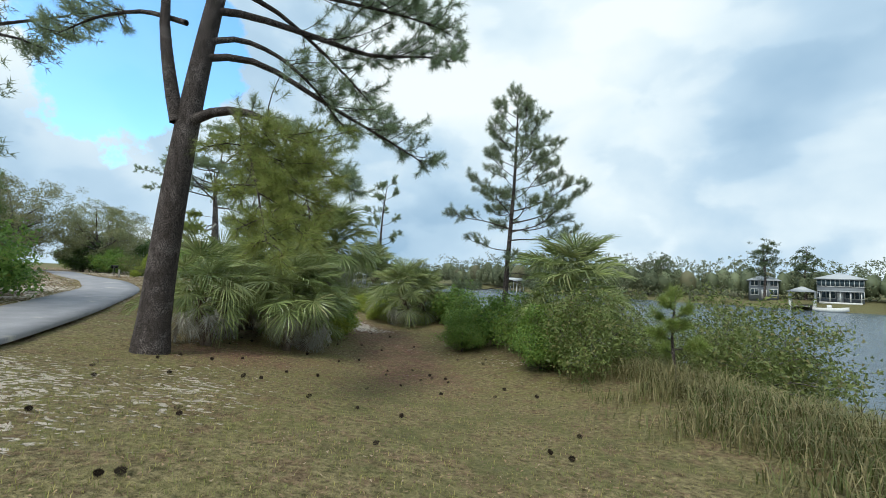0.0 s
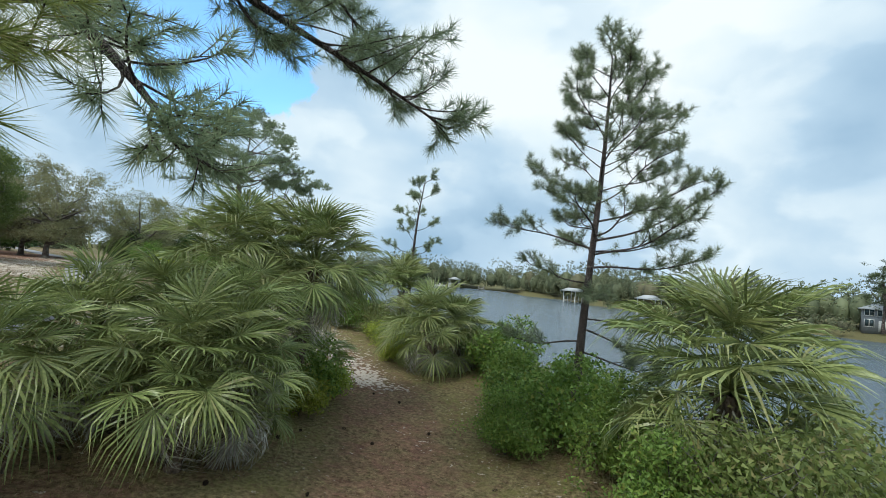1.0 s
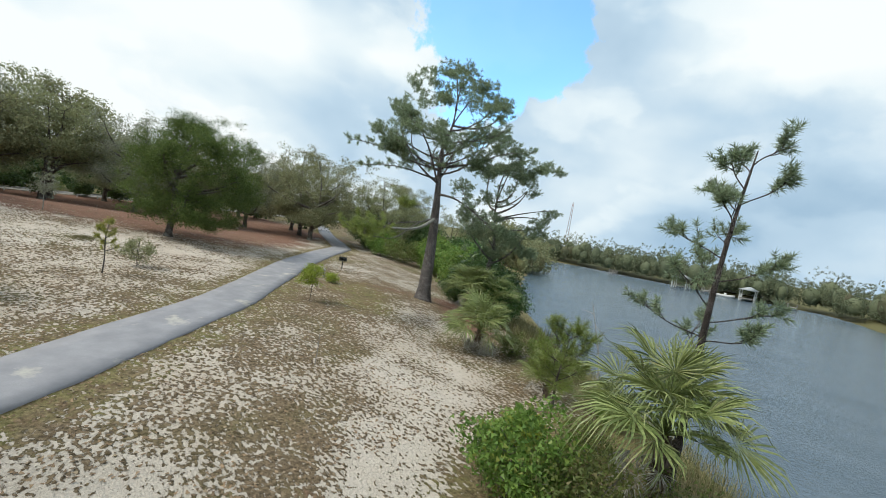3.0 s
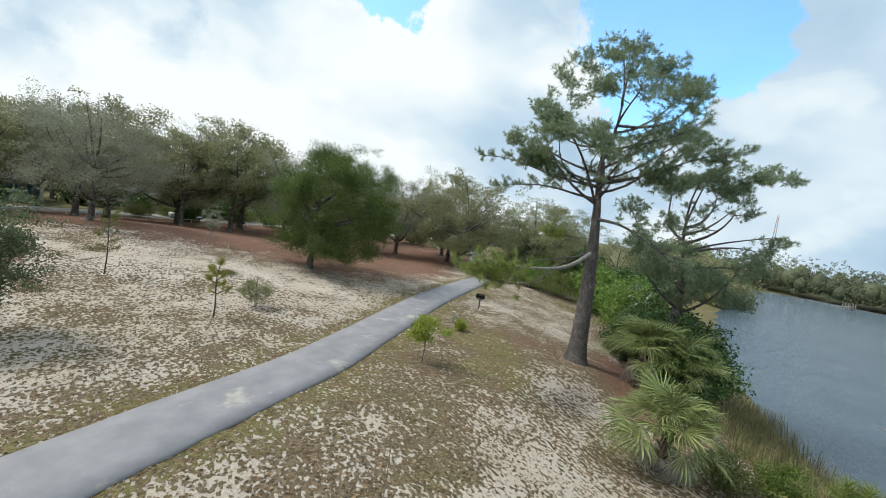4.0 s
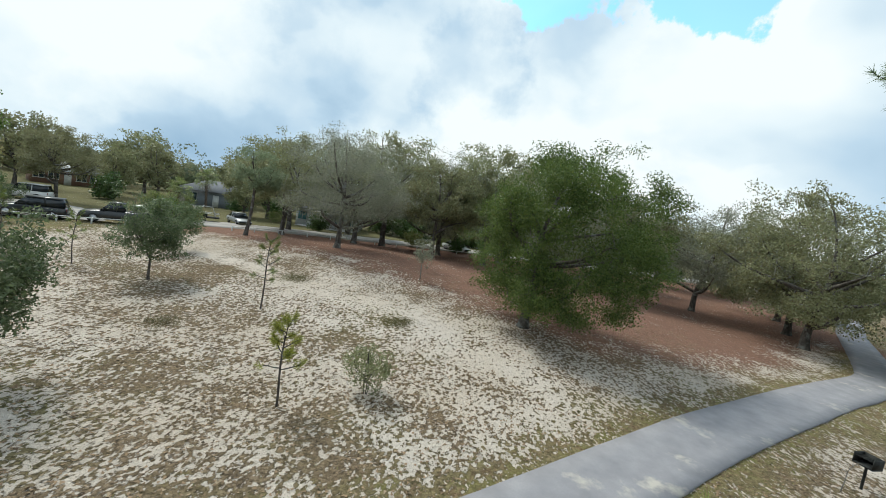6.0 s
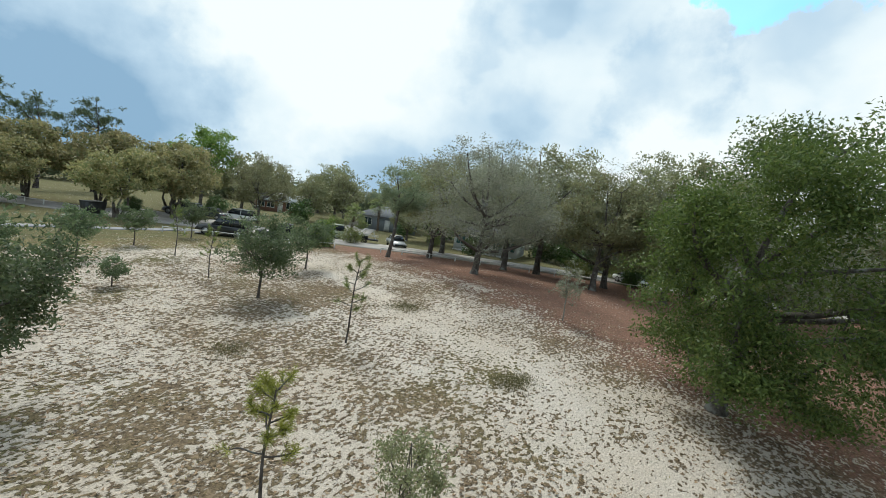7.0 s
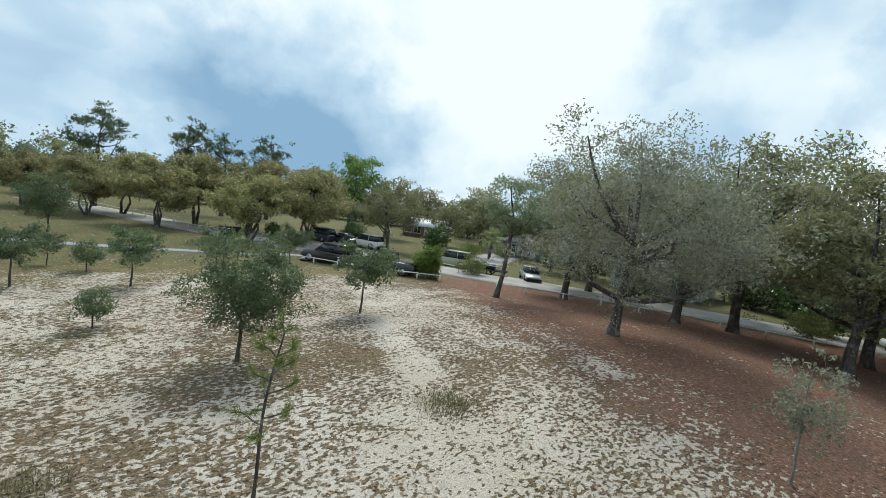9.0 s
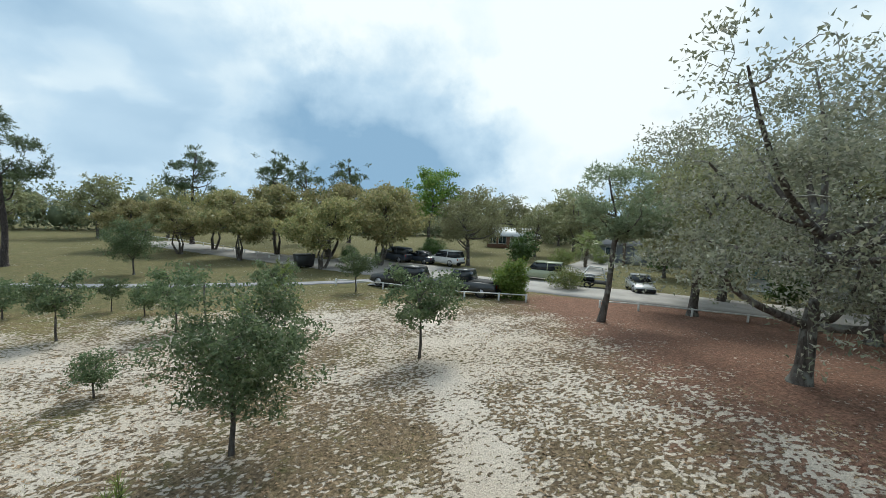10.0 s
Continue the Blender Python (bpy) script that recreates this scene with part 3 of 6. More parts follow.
def build_ground():
    fx, fy = np.arange(-104, 26, 0.62), np.arange(-44, 76, 0.62)
    out = np.array([1, 2.5, 5, 8, 12, 18, 26, 38, 55, 80, 115, 160, 230, 330, 480, 700, 1000, 1500])
    gx = np.concatenate([fx[0] - out[::-1], fx, fx[-1] + out])
    gy = np.concatenate([fy[0] - out[::-1], fy, fy[-1] + out])
    x, y = np.meshgrid(gx, gy, indexing="ij")
    z = height(x, y)
    nx, ny = x.shape
    b = Build()
    i, j = np.meshgrid(np.arange(nx - 1), np.arange(ny - 1), indexing="ij")
    q = np.stack([i * ny + j, (i + 1) * ny + j, (i + 1) * ny + j + 1, i * ny + j + 1], -1).reshape(-1, 4)
    b.add(np.stack([x, y, z], -1), q)
    me = b.mesh("ground", GROUND, True)
    d = shore_dist(x, y)
    dp, dt, df, dr = near_line(x, y, PATH_LINE), near_line(x, y, TRAIL_LINE), near_line(x, y, FIELD_TRAIL), near_line(x, y, ROAD_LINE)
    edge = np.interp(y, [-8, 3, 12, 20, 28, 34, 38, 44, 50, 60], [-60, -51.5, -48.5, -46, -44.2, -41.5, -40, -41.5, -46, -58])
    red = smooth((edge - x + 4.0) / 12) * smooth((y + 8) / 8) * smooth((dr - 2) / 3) * smooth((72 - y) / 10)
    red = np.maximum(red * 0.92, 0.48 * smooth(1.25 - dt / 2.6) * smooth((y - 7) / 6) * smooth((29.5 - y) / 3))
    red = np.maximum(red, 0.5 * np.exp(-((x + 6) / 3.5) ** 2 - ((y - 12.5) / 2.6) ** 2))
    red = np.maximum(red, 0.75 * smooth(1 - near_line(x, y, [(-17, 43), (-21, 45), (-25, 49)]) / 2.5))
    road_x = np.interp(y, [-52, -32, -17, -8, 0.5, 6, 13.5, 25, 38, 55, 80], [-22, -38, -50, -57, -65, -71.5, -78.5, -86, -93, -101, -112])
    red = red * smooth((x - road_x - 2.0) / 2.5)
    field = smooth((-x - np.interp(y, [0, 14, 21, 28], [14, 12.5, 9, 6.5])) / 5) * smooth((y + 6) / 12) * smooth((d - 3) / 4)
    hill = smooth((edge - x + 1.0) / 9) * smooth((y + 8) / 8)
    sand = (0.43 + 0.10 * np.sin(x * 0.31 + 1.2 * np.sin(y * 0.23)) * np.sin(y * 0.37 + x * 0.11)) * field * (1 - 0.62 * hill) + 0.34 * smooth((-x - 1.5) / 4) * smooth((11 - y) / 4) * (1 - field)
    side = x - np.interp(y, [p[1] for p in PATH_LINE], [p[0] for p in PATH_LINE])
    sand = sand * (1 - 0.30 * smooth((side - 1.0) / 2.5) * smooth((y - 22) / 6)) * (1 - 0.12 * smooth((x + 34) / 8))
    sand = np.maximum(sand, 0.48 * np.exp(-((x + 31) / 7) ** 2 - ((y - 9) / 7) ** 2))
    sand = np.maximum(sand, 0.55 * smooth(1.2 - df / 1.5))
    sand = np.maximum(sand, (0.46 + 0.10 * smooth((y - 24.5) / 3) - 0.14 * smooth((y - 30) / 5)) * smooth(1.25 - dt / np.interp(y, [24, 30, 38], [1.6, 2.4, 3.0])) * smooth((y - 21.6) / 1.6))
    sand = np.maximum(sand, 0.85 * np.exp(-((x + 13.6) / 1.8) ** 2 - ((y - 36.6) / 1.6) ** 2))
    sand = np.maximum(sand, 0.52 * np.exp(-((x + 30) / 7) ** 2 - ((y - 18) / 6) ** 2))
    sand = np.maximum(sand, 0.55 * np.exp(-((x + 38.5) / 4) ** 2 - ((y - 35) / 3) ** 2))
    sand = np.maximum(sand, 0.55 * np.exp(-((x + 13.0) / 3.6) ** 2 - ((y - 33.0) / 4.4) ** 2))
    # bank pine's shade put into the colour, along with its red-brown litter
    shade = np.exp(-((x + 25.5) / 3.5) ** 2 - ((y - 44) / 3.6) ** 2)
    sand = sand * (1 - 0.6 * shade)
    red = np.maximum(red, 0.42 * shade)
    sand = np.maximum(sand, 0.7 * np.exp(-((x + 21.0) / 0.8) ** 2 - ((y - 40.2) / 1.2) ** 2))
    verge = np.maximum(0.85 * smooth(1.5 - (dp - 0.6) / 1.3) * smooth((y - 14) / 4), 0.9 * np.exp(-((x + 26.8) / 3.6) ** 2 - ((y - 40.2) / 2.6) ** 2))
    sand = sand * (1 - 0.75 * verge)
    sand = np.where(d < 1.5, np.minimum(sand, 0.2), sand) * smooth((dr - 2.5) / 2)
    grass = np.clip(1.0 - 0.75 * field, 0, 1)
    grass = np.maximum(grass, 0.62 * smooth(1.5 - dp / 3.2))
    grass = np.maximum(grass, 0.75 * np.exp(-((x + 22.5) / 2.6) ** 2 - ((y - 38.5) / 3.2) ** 2))
    sand = sand * (1 - 0.45 * np.exp(-((x + 22.5) / 2.6) ** 2 - ((y - 38.5) / 3.2) ** 2))
    grass = np.maximum(grass, 0.9 * verge)
    green = 0.7 * smooth((3 - y) / 12) + 0.55 * smooth((d < 6) * (6 - d) / 5) + 0.42 * smooth((x + 5) / 4) * smooth((14 - y) / 5)
    green = np.where((y > 100) | (dr < 12), np.maximum(green, 0.5), green)
    green = np.maximum(green, 1.0 * smooth((y - np.interp(x, FAR_X, FAR_Y) + 3) / 2))
    green = np.maximum(green, 0.42 * np.exp(-((x + 38) / 4.0) ** 2 - ((y - 15) / 4.5) ** 2))
    green = np.maximum(green, 0.75 * smooth((road_x - x - 1.0) / 4))
    # sand and red also carry the shade tinted in under the bank pine
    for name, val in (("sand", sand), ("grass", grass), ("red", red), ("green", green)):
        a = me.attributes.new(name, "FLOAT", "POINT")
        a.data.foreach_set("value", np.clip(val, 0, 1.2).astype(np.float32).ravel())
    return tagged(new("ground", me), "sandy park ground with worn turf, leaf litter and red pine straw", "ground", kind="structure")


def ribbon(name, line, width, lift, thick, mat, label, category, step=0.8, wobble=0.06, seed=1):
    """A slab that follows the ground along a line."""
    rng = np.random.default_rng(seed)
    q, d = along(line, step)
    s = np.stack([d[:, 1], -d[:, 0]], 1)
    n = len(q)
    u = np.linspace(-1, 1, 5)
    wl = 1 + wobble * np.sin(np.arange(n) * 0.7 + rng.uniform(0, 6)) * rng.uniform(0.3, 1, n)
    p = q[:, None] + s[:, None] * (u[None, :, None] * (width / 2) * wl[:, None, None])
    z = height(p[..., 0], p[..., 1]).max(axis=1, keepdims=True) * 0.6 + height(p[..., 0], p[..., 1]) * 0.4 + lift
    zp = np.concatenate([np.repeat(z[:1], 4, 0), z, np.repeat(z[-1:], 4, 0)])
    z = np.maximum(z - 0.02, sum(zp[i:i + n] for i in range(9)) / 9)
    top = np.concatenate([p, z[..., None]], -1)
    low = top[:, [0, 4]].copy()
    low[..., 2] -= thick
    v = np.concatenate([low[:, :1], top, low[:, 1:]], 1)
    i, j = np.meshgrid(np.arange(n - 1), np.arange(6), indexing="ij")
    f = np.stack([i * 7 + j, (i + 1) * 7 + j, (i + 1) * 7 + j + 1, i * 7 + j + 1], -1).reshape(-1, 4)
    ob = new(name, Build().add(v, f).mesh(name, mat, False))
    return tagged(ob, label, category, kind="structure")

# ---- plants ----
UP = np.array([0.0, 0.0, 1.0])


def pine(name, seed, h, r0, label, mat=None, bark=None, lean=(0.0, 0.0), limbs=(), boughs=(), crown=None, needle=(0.22, 0.013, 46), cone=False, m=None, category="pine tree", bare=0.0, twiglets=3, shoot=0.40, leafy=0.30, flare=1.45, taper=0.75, short=None, spacing=3.4, reach=0.30, fine=0.016):
    """A pine: trunk, limbs with side shoots, and brushes of needles at the shoots' ends.
    limbs: (height, compass, length, rise, droop); boughs: (points, radius, first leafy part); crown: (from, to, count, reach) adds more by chance."""
    rng = np.random.default_rng(seed)
    mat, bark = mat or NEEDLES, bark or PINE_BARK
    top = thing(name, m if m is not None else Matrix(), label, category)
    zz = np.linspace(0, 1, 18)
    bend = np.stack([lean[0] * zz ** 1.3 + 0.12 * np.sin(zz * 5 + seed) * zz, lean[1] * zz ** 1.3 + 0.12 * np.cos(zz * 4 + seed) * zz, zz * h - 0.15], 1)
    rad = r0 * (1 - zz) ** taper + 0.015
    rad[0] *= flare
    rad[1] *= 1 + (flare - 1) * 0.2
    part("trunk", Build().tube(bend, rad, 12), bark, top, smooth=True)
    limbs = list(limbs)
    if crown:
        lo, hi, count, far = crown
        for i in range(count):
            u = (i + rng.uniform(0, 1)) / count
            z = lo + (hi - lo) * u
            if cone:
                ln = far * (1.0 - 0.85 * u) * rng.uniform(0.7, 1.2) + min(0.3, 0.35 * far)
                rise = 0.22 + 0.55 * u
            else:
                ln = far * (0.55 + 0.6 * math.sin(math.pi * min(1, 0.15 + 0.7 * u))) * rng.uniform(0.65, 1.1)
                rise = 0.05 + 0.75 * u ** 1.5
            az = math.degrees(i * 2.4 + rng.uniform(-0.5, 0.5)) % 360
            if short and short[0] < az < short[1] and z < short[2]:
                ln *= short[3]
            limbs.append((z, az, ln, rise, rng.uniform(-0.05, 0.2)))
    lines = []
    s = np.linspace(0, 1, 12)[:, None]
    for z, az, ln, rise, droop, *fresh in limbs:
        a = radians(az)
        out = np.array([math.sin(a), math.cos(a), 0.0])
        base = np.array([np.interp(z, bend[:, 2], bend[:, 0]), np.interp(z, bend[:, 2], bend[:, 1]), z])
        side = np.array([out[1], -out[0], 0.0])
        wig = 0.11 * ln * (np.sin(s * 5 + rng.uniform(0, 6)) - np.sin(rng.uniform(0, 6)) * s)
        line = base + out * ln * s + UP * (ln * (rise * s + droop * s ** 2)) + side * wig * s + np.array([0, 0, 1]) * wig * s * 0.5
        r = np.interp(z, bend[:, 2], rad) * 0.42 * min(1, ln / 3.5)
        lines.append((line, max(r * (0.4 if len(fresh) == 1 else 1.0), 0.018), (fresh[0] if fresh else leafy), bool(fresh), len(fresh) > 1))
    for pts, r, first, *fresh in boughs:
        p = np.array(pts, float)
        t = np.concatenate([[0], np.cumsum(np.linalg.norm(np.diff(p, axis=0), axis=1))])
        line = np.stack([np.interp(s[:, 0] * t[-1], t, p[:, k]) for k in range(3)], 1)
        line[1:-1] = (line[:-2] + 2 * line[1:-1] + line[2:]) / 4
        lines.append((line, r, first, bool(fresh), False))
    small = Build()
    pos, dirs = {False: [], True: []}, {False: [], True: []}
    for line, r, first, fresh, pale in lines:
        ln = np.linalg.norm(np.diff(line, axis=0), axis=1).sum()
        part("limb", Build().tube(line, np.linspace(r, 0.014, len(line)) ** 1.0, 7), GREY_BARK if pale else bark, top, smooth=True)
        shoots = max(4, int(ln * spacing * (1.15 - first))) if not fresh else 18
        for i in range(shoots + 1):
            u = first + (1 - first) * min(1.0, (i + rng.uniform(0.3, 1.0)) / shoots)
            p0 = np.array([np.interp(u, s[:, 0], line[:, k]) for k in range(3)])
            ahead = unit(np.array([np.interp(min(1, u + 0.08), s[:, 0], line[:, k]) for k in range(3)]) - np.array([np.interp(u - 0.06, s[:, 0], line[:, k]) for k in range(3)]))
            flat = unit(np.array([ahead[1], -ahead[0], 0.0]) + [1e-6, 0, 0]) * (1 if i % 2 else -1)
            sl = (shoot + 0.24 * ln * (1.1 - u)) * rng.uniform(0.55, 1.2)
            sd = unit(ahead * rng.uniform(0.45, 1.0) + flat * rng.uniform(0.2, 1.0) * (0.15 if i == shoots else 1.0) + [0, 0, rng.uniform(-0.15, 0.6) if not fresh else rng.uniform(-0.5, 0.4)])
            t = np.linspace(0, 1, 5)[:, None]
            lift = rng.uniform(0.05, 0.38)
            sp = p0 + sd * sl * t + UP * (lift * sl * t ** 2) + rng.normal(size=3) * 0.10 * sl * t * (1 - t) * 2
            small.tube(sp, np.linspace(fine, fine * 0.45, 5), 4, False)
            if rng.uniform() < bare:
                continue
            pos[fresh].append(sp[-1:])
            dirs[fresh].append((sd + [0, 0, 2 * lift])[None])
            for k in range(rng.integers(max(1, twiglets - 1), twiglets + 2)):
                e = rng.uniform(0.25, 0.95)
                q0 = p0 + sd * sl * e + UP * (lift * sl * e * e)
                td = unit(sd * 0.7 + unit(np.cross(sd, rng.normal(size=3))) * rng.uniform(0.4, 0.9) + [0, 0, rng.uniform(0.1, 0.7)])
                q1 = q0 + td * reach * rng.uniform(0.5, 1.3)
                small.tube([q0, (q0 + q1) / 2 + [0, 0, -0.02], q1], [fine * 0.5, fine * 0.4, fine * 0.35], 3, False)
                pos[fresh].append(q1[None])
                dirs[fresh].append((td + [0, 0, 0.35])[None])
    if small.v:
        tagged(part("fine_growth", small, bark, top), kind="stuff")
    if pos[False]:
        part("crown", brushes(Build(), np.concatenate(pos[False]), np.concatenate(dirs[False]), needle[0], needle[1], needle[2], rng), mat, top)
    if pos[True]:
        part("low_bough", brushes(Build(), np.concatenate(pos[True]), np.concatenate(dirs[True]), needle[0] * 1.1, needle[1] * 0.8, int(needle[2] * 1.4), rng), NEEDLES_FRESH, top, "fresh yellow-green needles")
    return top


def crown_points(rng, count, rx, ry, z0, z1, inner=0.55, lump=0.22):
    """Clump centres in a lumpy dome."""
    d = unit(rng.normal(size=(count, 3)))
    ph = rng.uniform(0, 6, 8)
    lumps = 1 + lump * (np.sin(d[:, 0] * 4.3 + ph[0]) * np.cos(d[:, 1] * 3.9 + ph[1]) + np.sin(d[:, 2] * 5.1 + ph[2] + d[:, 0] * 2.7) * 0.8 + 0.5 * np.sin(d[:, 1] * 8 + ph[3]) * np.sin(d[:, 0] * 7 + ph[4]))
    r = (inner + (1 - inner) * rng.uniform(0, 1, count) ** 0.6) * lumps
    zc, zr = z0 + (z1 - z0) * 0.42, (z1 - z0)
    zz = np.where(d[:, 2] > 0, zc + d[:, 2] * r * zr * 0.53, zc + d[:, 2] * r * zr * 0.42)
    return np.stack([d[:, 0] * r * rx, d[:, 1] * r * ry, zz], 1)


def branch_out(b, joints, ends, r0, rng):
    """Twigs that reach every clump, each from the nearest limb or twig already there."""
    n = len(joints)
    node = np.concatenate([joints, np.zeros((2 * len(ends), 3))])
    thick = np.concatenate([np.full(n, r0 * 0.15 + 0.006), np.zeros(2 * len(ends))])
    order = np.argsort(((ends[:, None] - joints[None]) ** 2).sum(-1).min(1))
    for g in ends[order]:
        j = int(np.argmin(((node[:n] - g) ** 2).sum(1)))
        st, gap = node[j], np.linalg.norm(g - node[j])
        md = (st + g) / 2 + rng.normal(size=3) * 0.14 * gap + [0, 0, 0.08 * gap]
        r = max(0.006, thick[j] * 0.8)
        b.tube([st, md, g], [r, r * 0.8, r * 0.55], 3, False)
        node[n], node[n + 1] = md, g
        thick[n], thick[n + 1] = r * 0.85, r * 0.7
        n += 2


def broadleaf(name, seed, h, rx, z0, r0, label, mat, bark, ry=None, clumps=300, per=70, leaf=(0.16, 0.085), clump=0.5, lean=(0.0, 0.0), stems=1, fork=None, twigs=0.6, inner=0.5, lump=0.22, m=None, category="tree", limbs=6, far=False, needle=None, pads=None, twig=None, low_limbs=0.0, shift=(0.0, 0.0)):
    """A spreading tree or shrub: trunk, limbs, and a crown of clumped leaves."""
    rng = np.random.default_rng(seed)
    ry = ry or rx
    top = thing(name, m if m is not None else Matrix(), label, category)
    small = Build()
    fork = fork if fork is not None else z0 * 0.8
    c = crown_points(rng, clumps, max(0.3, (rx - 1.1 * clump) / 1.08), max(0.3, (ry - 1.1 * clump) / 1.08), z0, h - 0.5 * clump, inner, lump)
    tips = c
    if pads:                                                # clumps gather in flat lobes round the limbs' ends
        n, size, flat_by, fill = pads
        loose = c[: int(clumps * fill)]
        tips = crown_points(rng, n, max(0.3, rx - 0.8 * size), max(0.3, ry - 0.8 * size), z0 + 0.3 * size * flat_by, h - 0.7 * size * flat_by, max(0.62, inner), lump)
        own = rng.uniform(0.75, 1.25, n)[:, None] * size / 1.7
        k = rng.integers(0, n, clumps - len(loose))
        c = np.concatenate([tips[k] + blob(rng, len(k)) * own[k] * [1, 1, flat_by], loose])
    c[:, 0] += lean[0] * c[:, 2] / h + shift[0]
    c[:, 1] += lean[1] * c[:, 2] / h + shift[1]
    if pads:
        tips[:, :2] += np.array(shift)
    joints = []
    for k in range(stems):
        off = rng.normal(size=2) * (0.25 * r0 * 8 if stems > 1 else 0)
        trunk = Build()
        s = np.linspace(0, 1, 8)[:, None]
        f = np.array([lean[0] * fork / h + off[0] * 1.5, lean[1] * fork / h + off[1] * 1.5, fork])
        p = np.array([off[0] * 0.4, off[1] * 0.4, -0.12]) * (1 - s) + f * s + np.stack([0.10 * np.sin(s[:, 0] * 4 + seed) * fork * 0.3, 0.10 * np.cos(s[:, 0] * 3.3 + seed) * fork * 0.3, 0 * s[:, 0]], 1) * s * (1 - s) * 3
        rr = np.linspace(r0, r0 * 0.72, 8)
        rr[0] *= 1.5
        rr[1] *= 1.12
        trunk.tube(p, rr, 9)
        part("trunk", trunk, bark, top, smooth=True)
        for i in range(limbs):
            tgt = (tips[(i + k * limbs) % len(tips)] * [0.97, 0.97, 1.0] if pads else c[rng.integers(len(c))] * [0.85, 0.85, 1.0]) if i or not needle else c[np.argmax(c[:, 2])] * [0.6, 0.6, 0.97]
            tgt[2] = max(tgt[2], fork + 0.15 * (h - fork))
            a = f.copy() if i else p[-1]
            if pads and i == 0:                             # a leader, from which the other limbs part
                tgt = c[np.argmax(c[:, 2])] * [0.5, 0.5, 0.93]
            if pads and i:
                e = min(0.8, 0.5 * max(0.0, tgt[2] - f[2]) / max(0.5, lead[2][2] - f[2])) * rng.uniform(0.6, 1.1)
                a = lead[0] * (1 - e) ** 2 + lead[1] * 2 * e * (1 - e) + lead[2] * e ** 2
                if e < 0.12:
                    a = f - UP * rng.uniform(0, max(low_limbs, 0.3 * fork))
            wood = Build()
            t = np.linspace(0, 1, 7)[:, None]
            mid = (a + tgt) / 2 + [0, 0, 0.10 * np.linalg.norm(tgt - a)] + rng.normal(size=3) * 0.09 * np.linalg.norm(tgt - a)
            if pads and i:                                  # limbs run outwards, then turn up
                mid = a + (tgt - a) * [0.62, 0.62, 0.25] + rng.normal(size=3) * 0.16 * np.linalg.norm(tgt - a)
            if i == 0:
                lead = (a, mid, tgt)
            q = a * (1 - t) ** 2 + mid * 2 * t * (1 - t) + tgt * t ** 2
            wood.tube(q, np.linspace(r0 * (0.36 if needle else 0.55), r0 * 0.08 + 0.008, 7), 6 if h > 4 else 4)
            es = np.linspace(0.3, 1.0, 10)[:, None]
            joints.append(a * (1 - es) ** 2 + mid * 2 * es * (1 - es) + tgt * es ** 2)
            part("limb", wood, bark, top, smooth=True)
    branch_out(small, np.concatenate(joints), c[: int(len(c) * min(1.0, twigs))], r0, rng)
    tagged(part("fine_growth", small, twig or bark, top), kind="stuff")
    if needle:
        k = len(c) * per
        off = blob(rng, k) * clump * np.array([1, 1, 0.6])
        tp = np.repeat(c, per, 0) + off
        td = off / clump * 0.7 + [0, 0, 0.75] + rng.normal(size=(k, 3)) * 0.25
        part("crown", brushes(Build(), tp, td, needle[0], needle[1], needle[2], rng, needle[0] * 0.9), mat, top)
        return top
    n = len(c) * per
    where = np.repeat(c, per, 0) + blob(rng, n) * clump * np.array([1, 1, 0.7])
    where[:, 2] = np.maximum(where[:, 2], 0.06)
    part("crown", (small_leaves if far else leaves)(Build(), where, leaf[0], leaf[1], rng), mat, top)
    return top


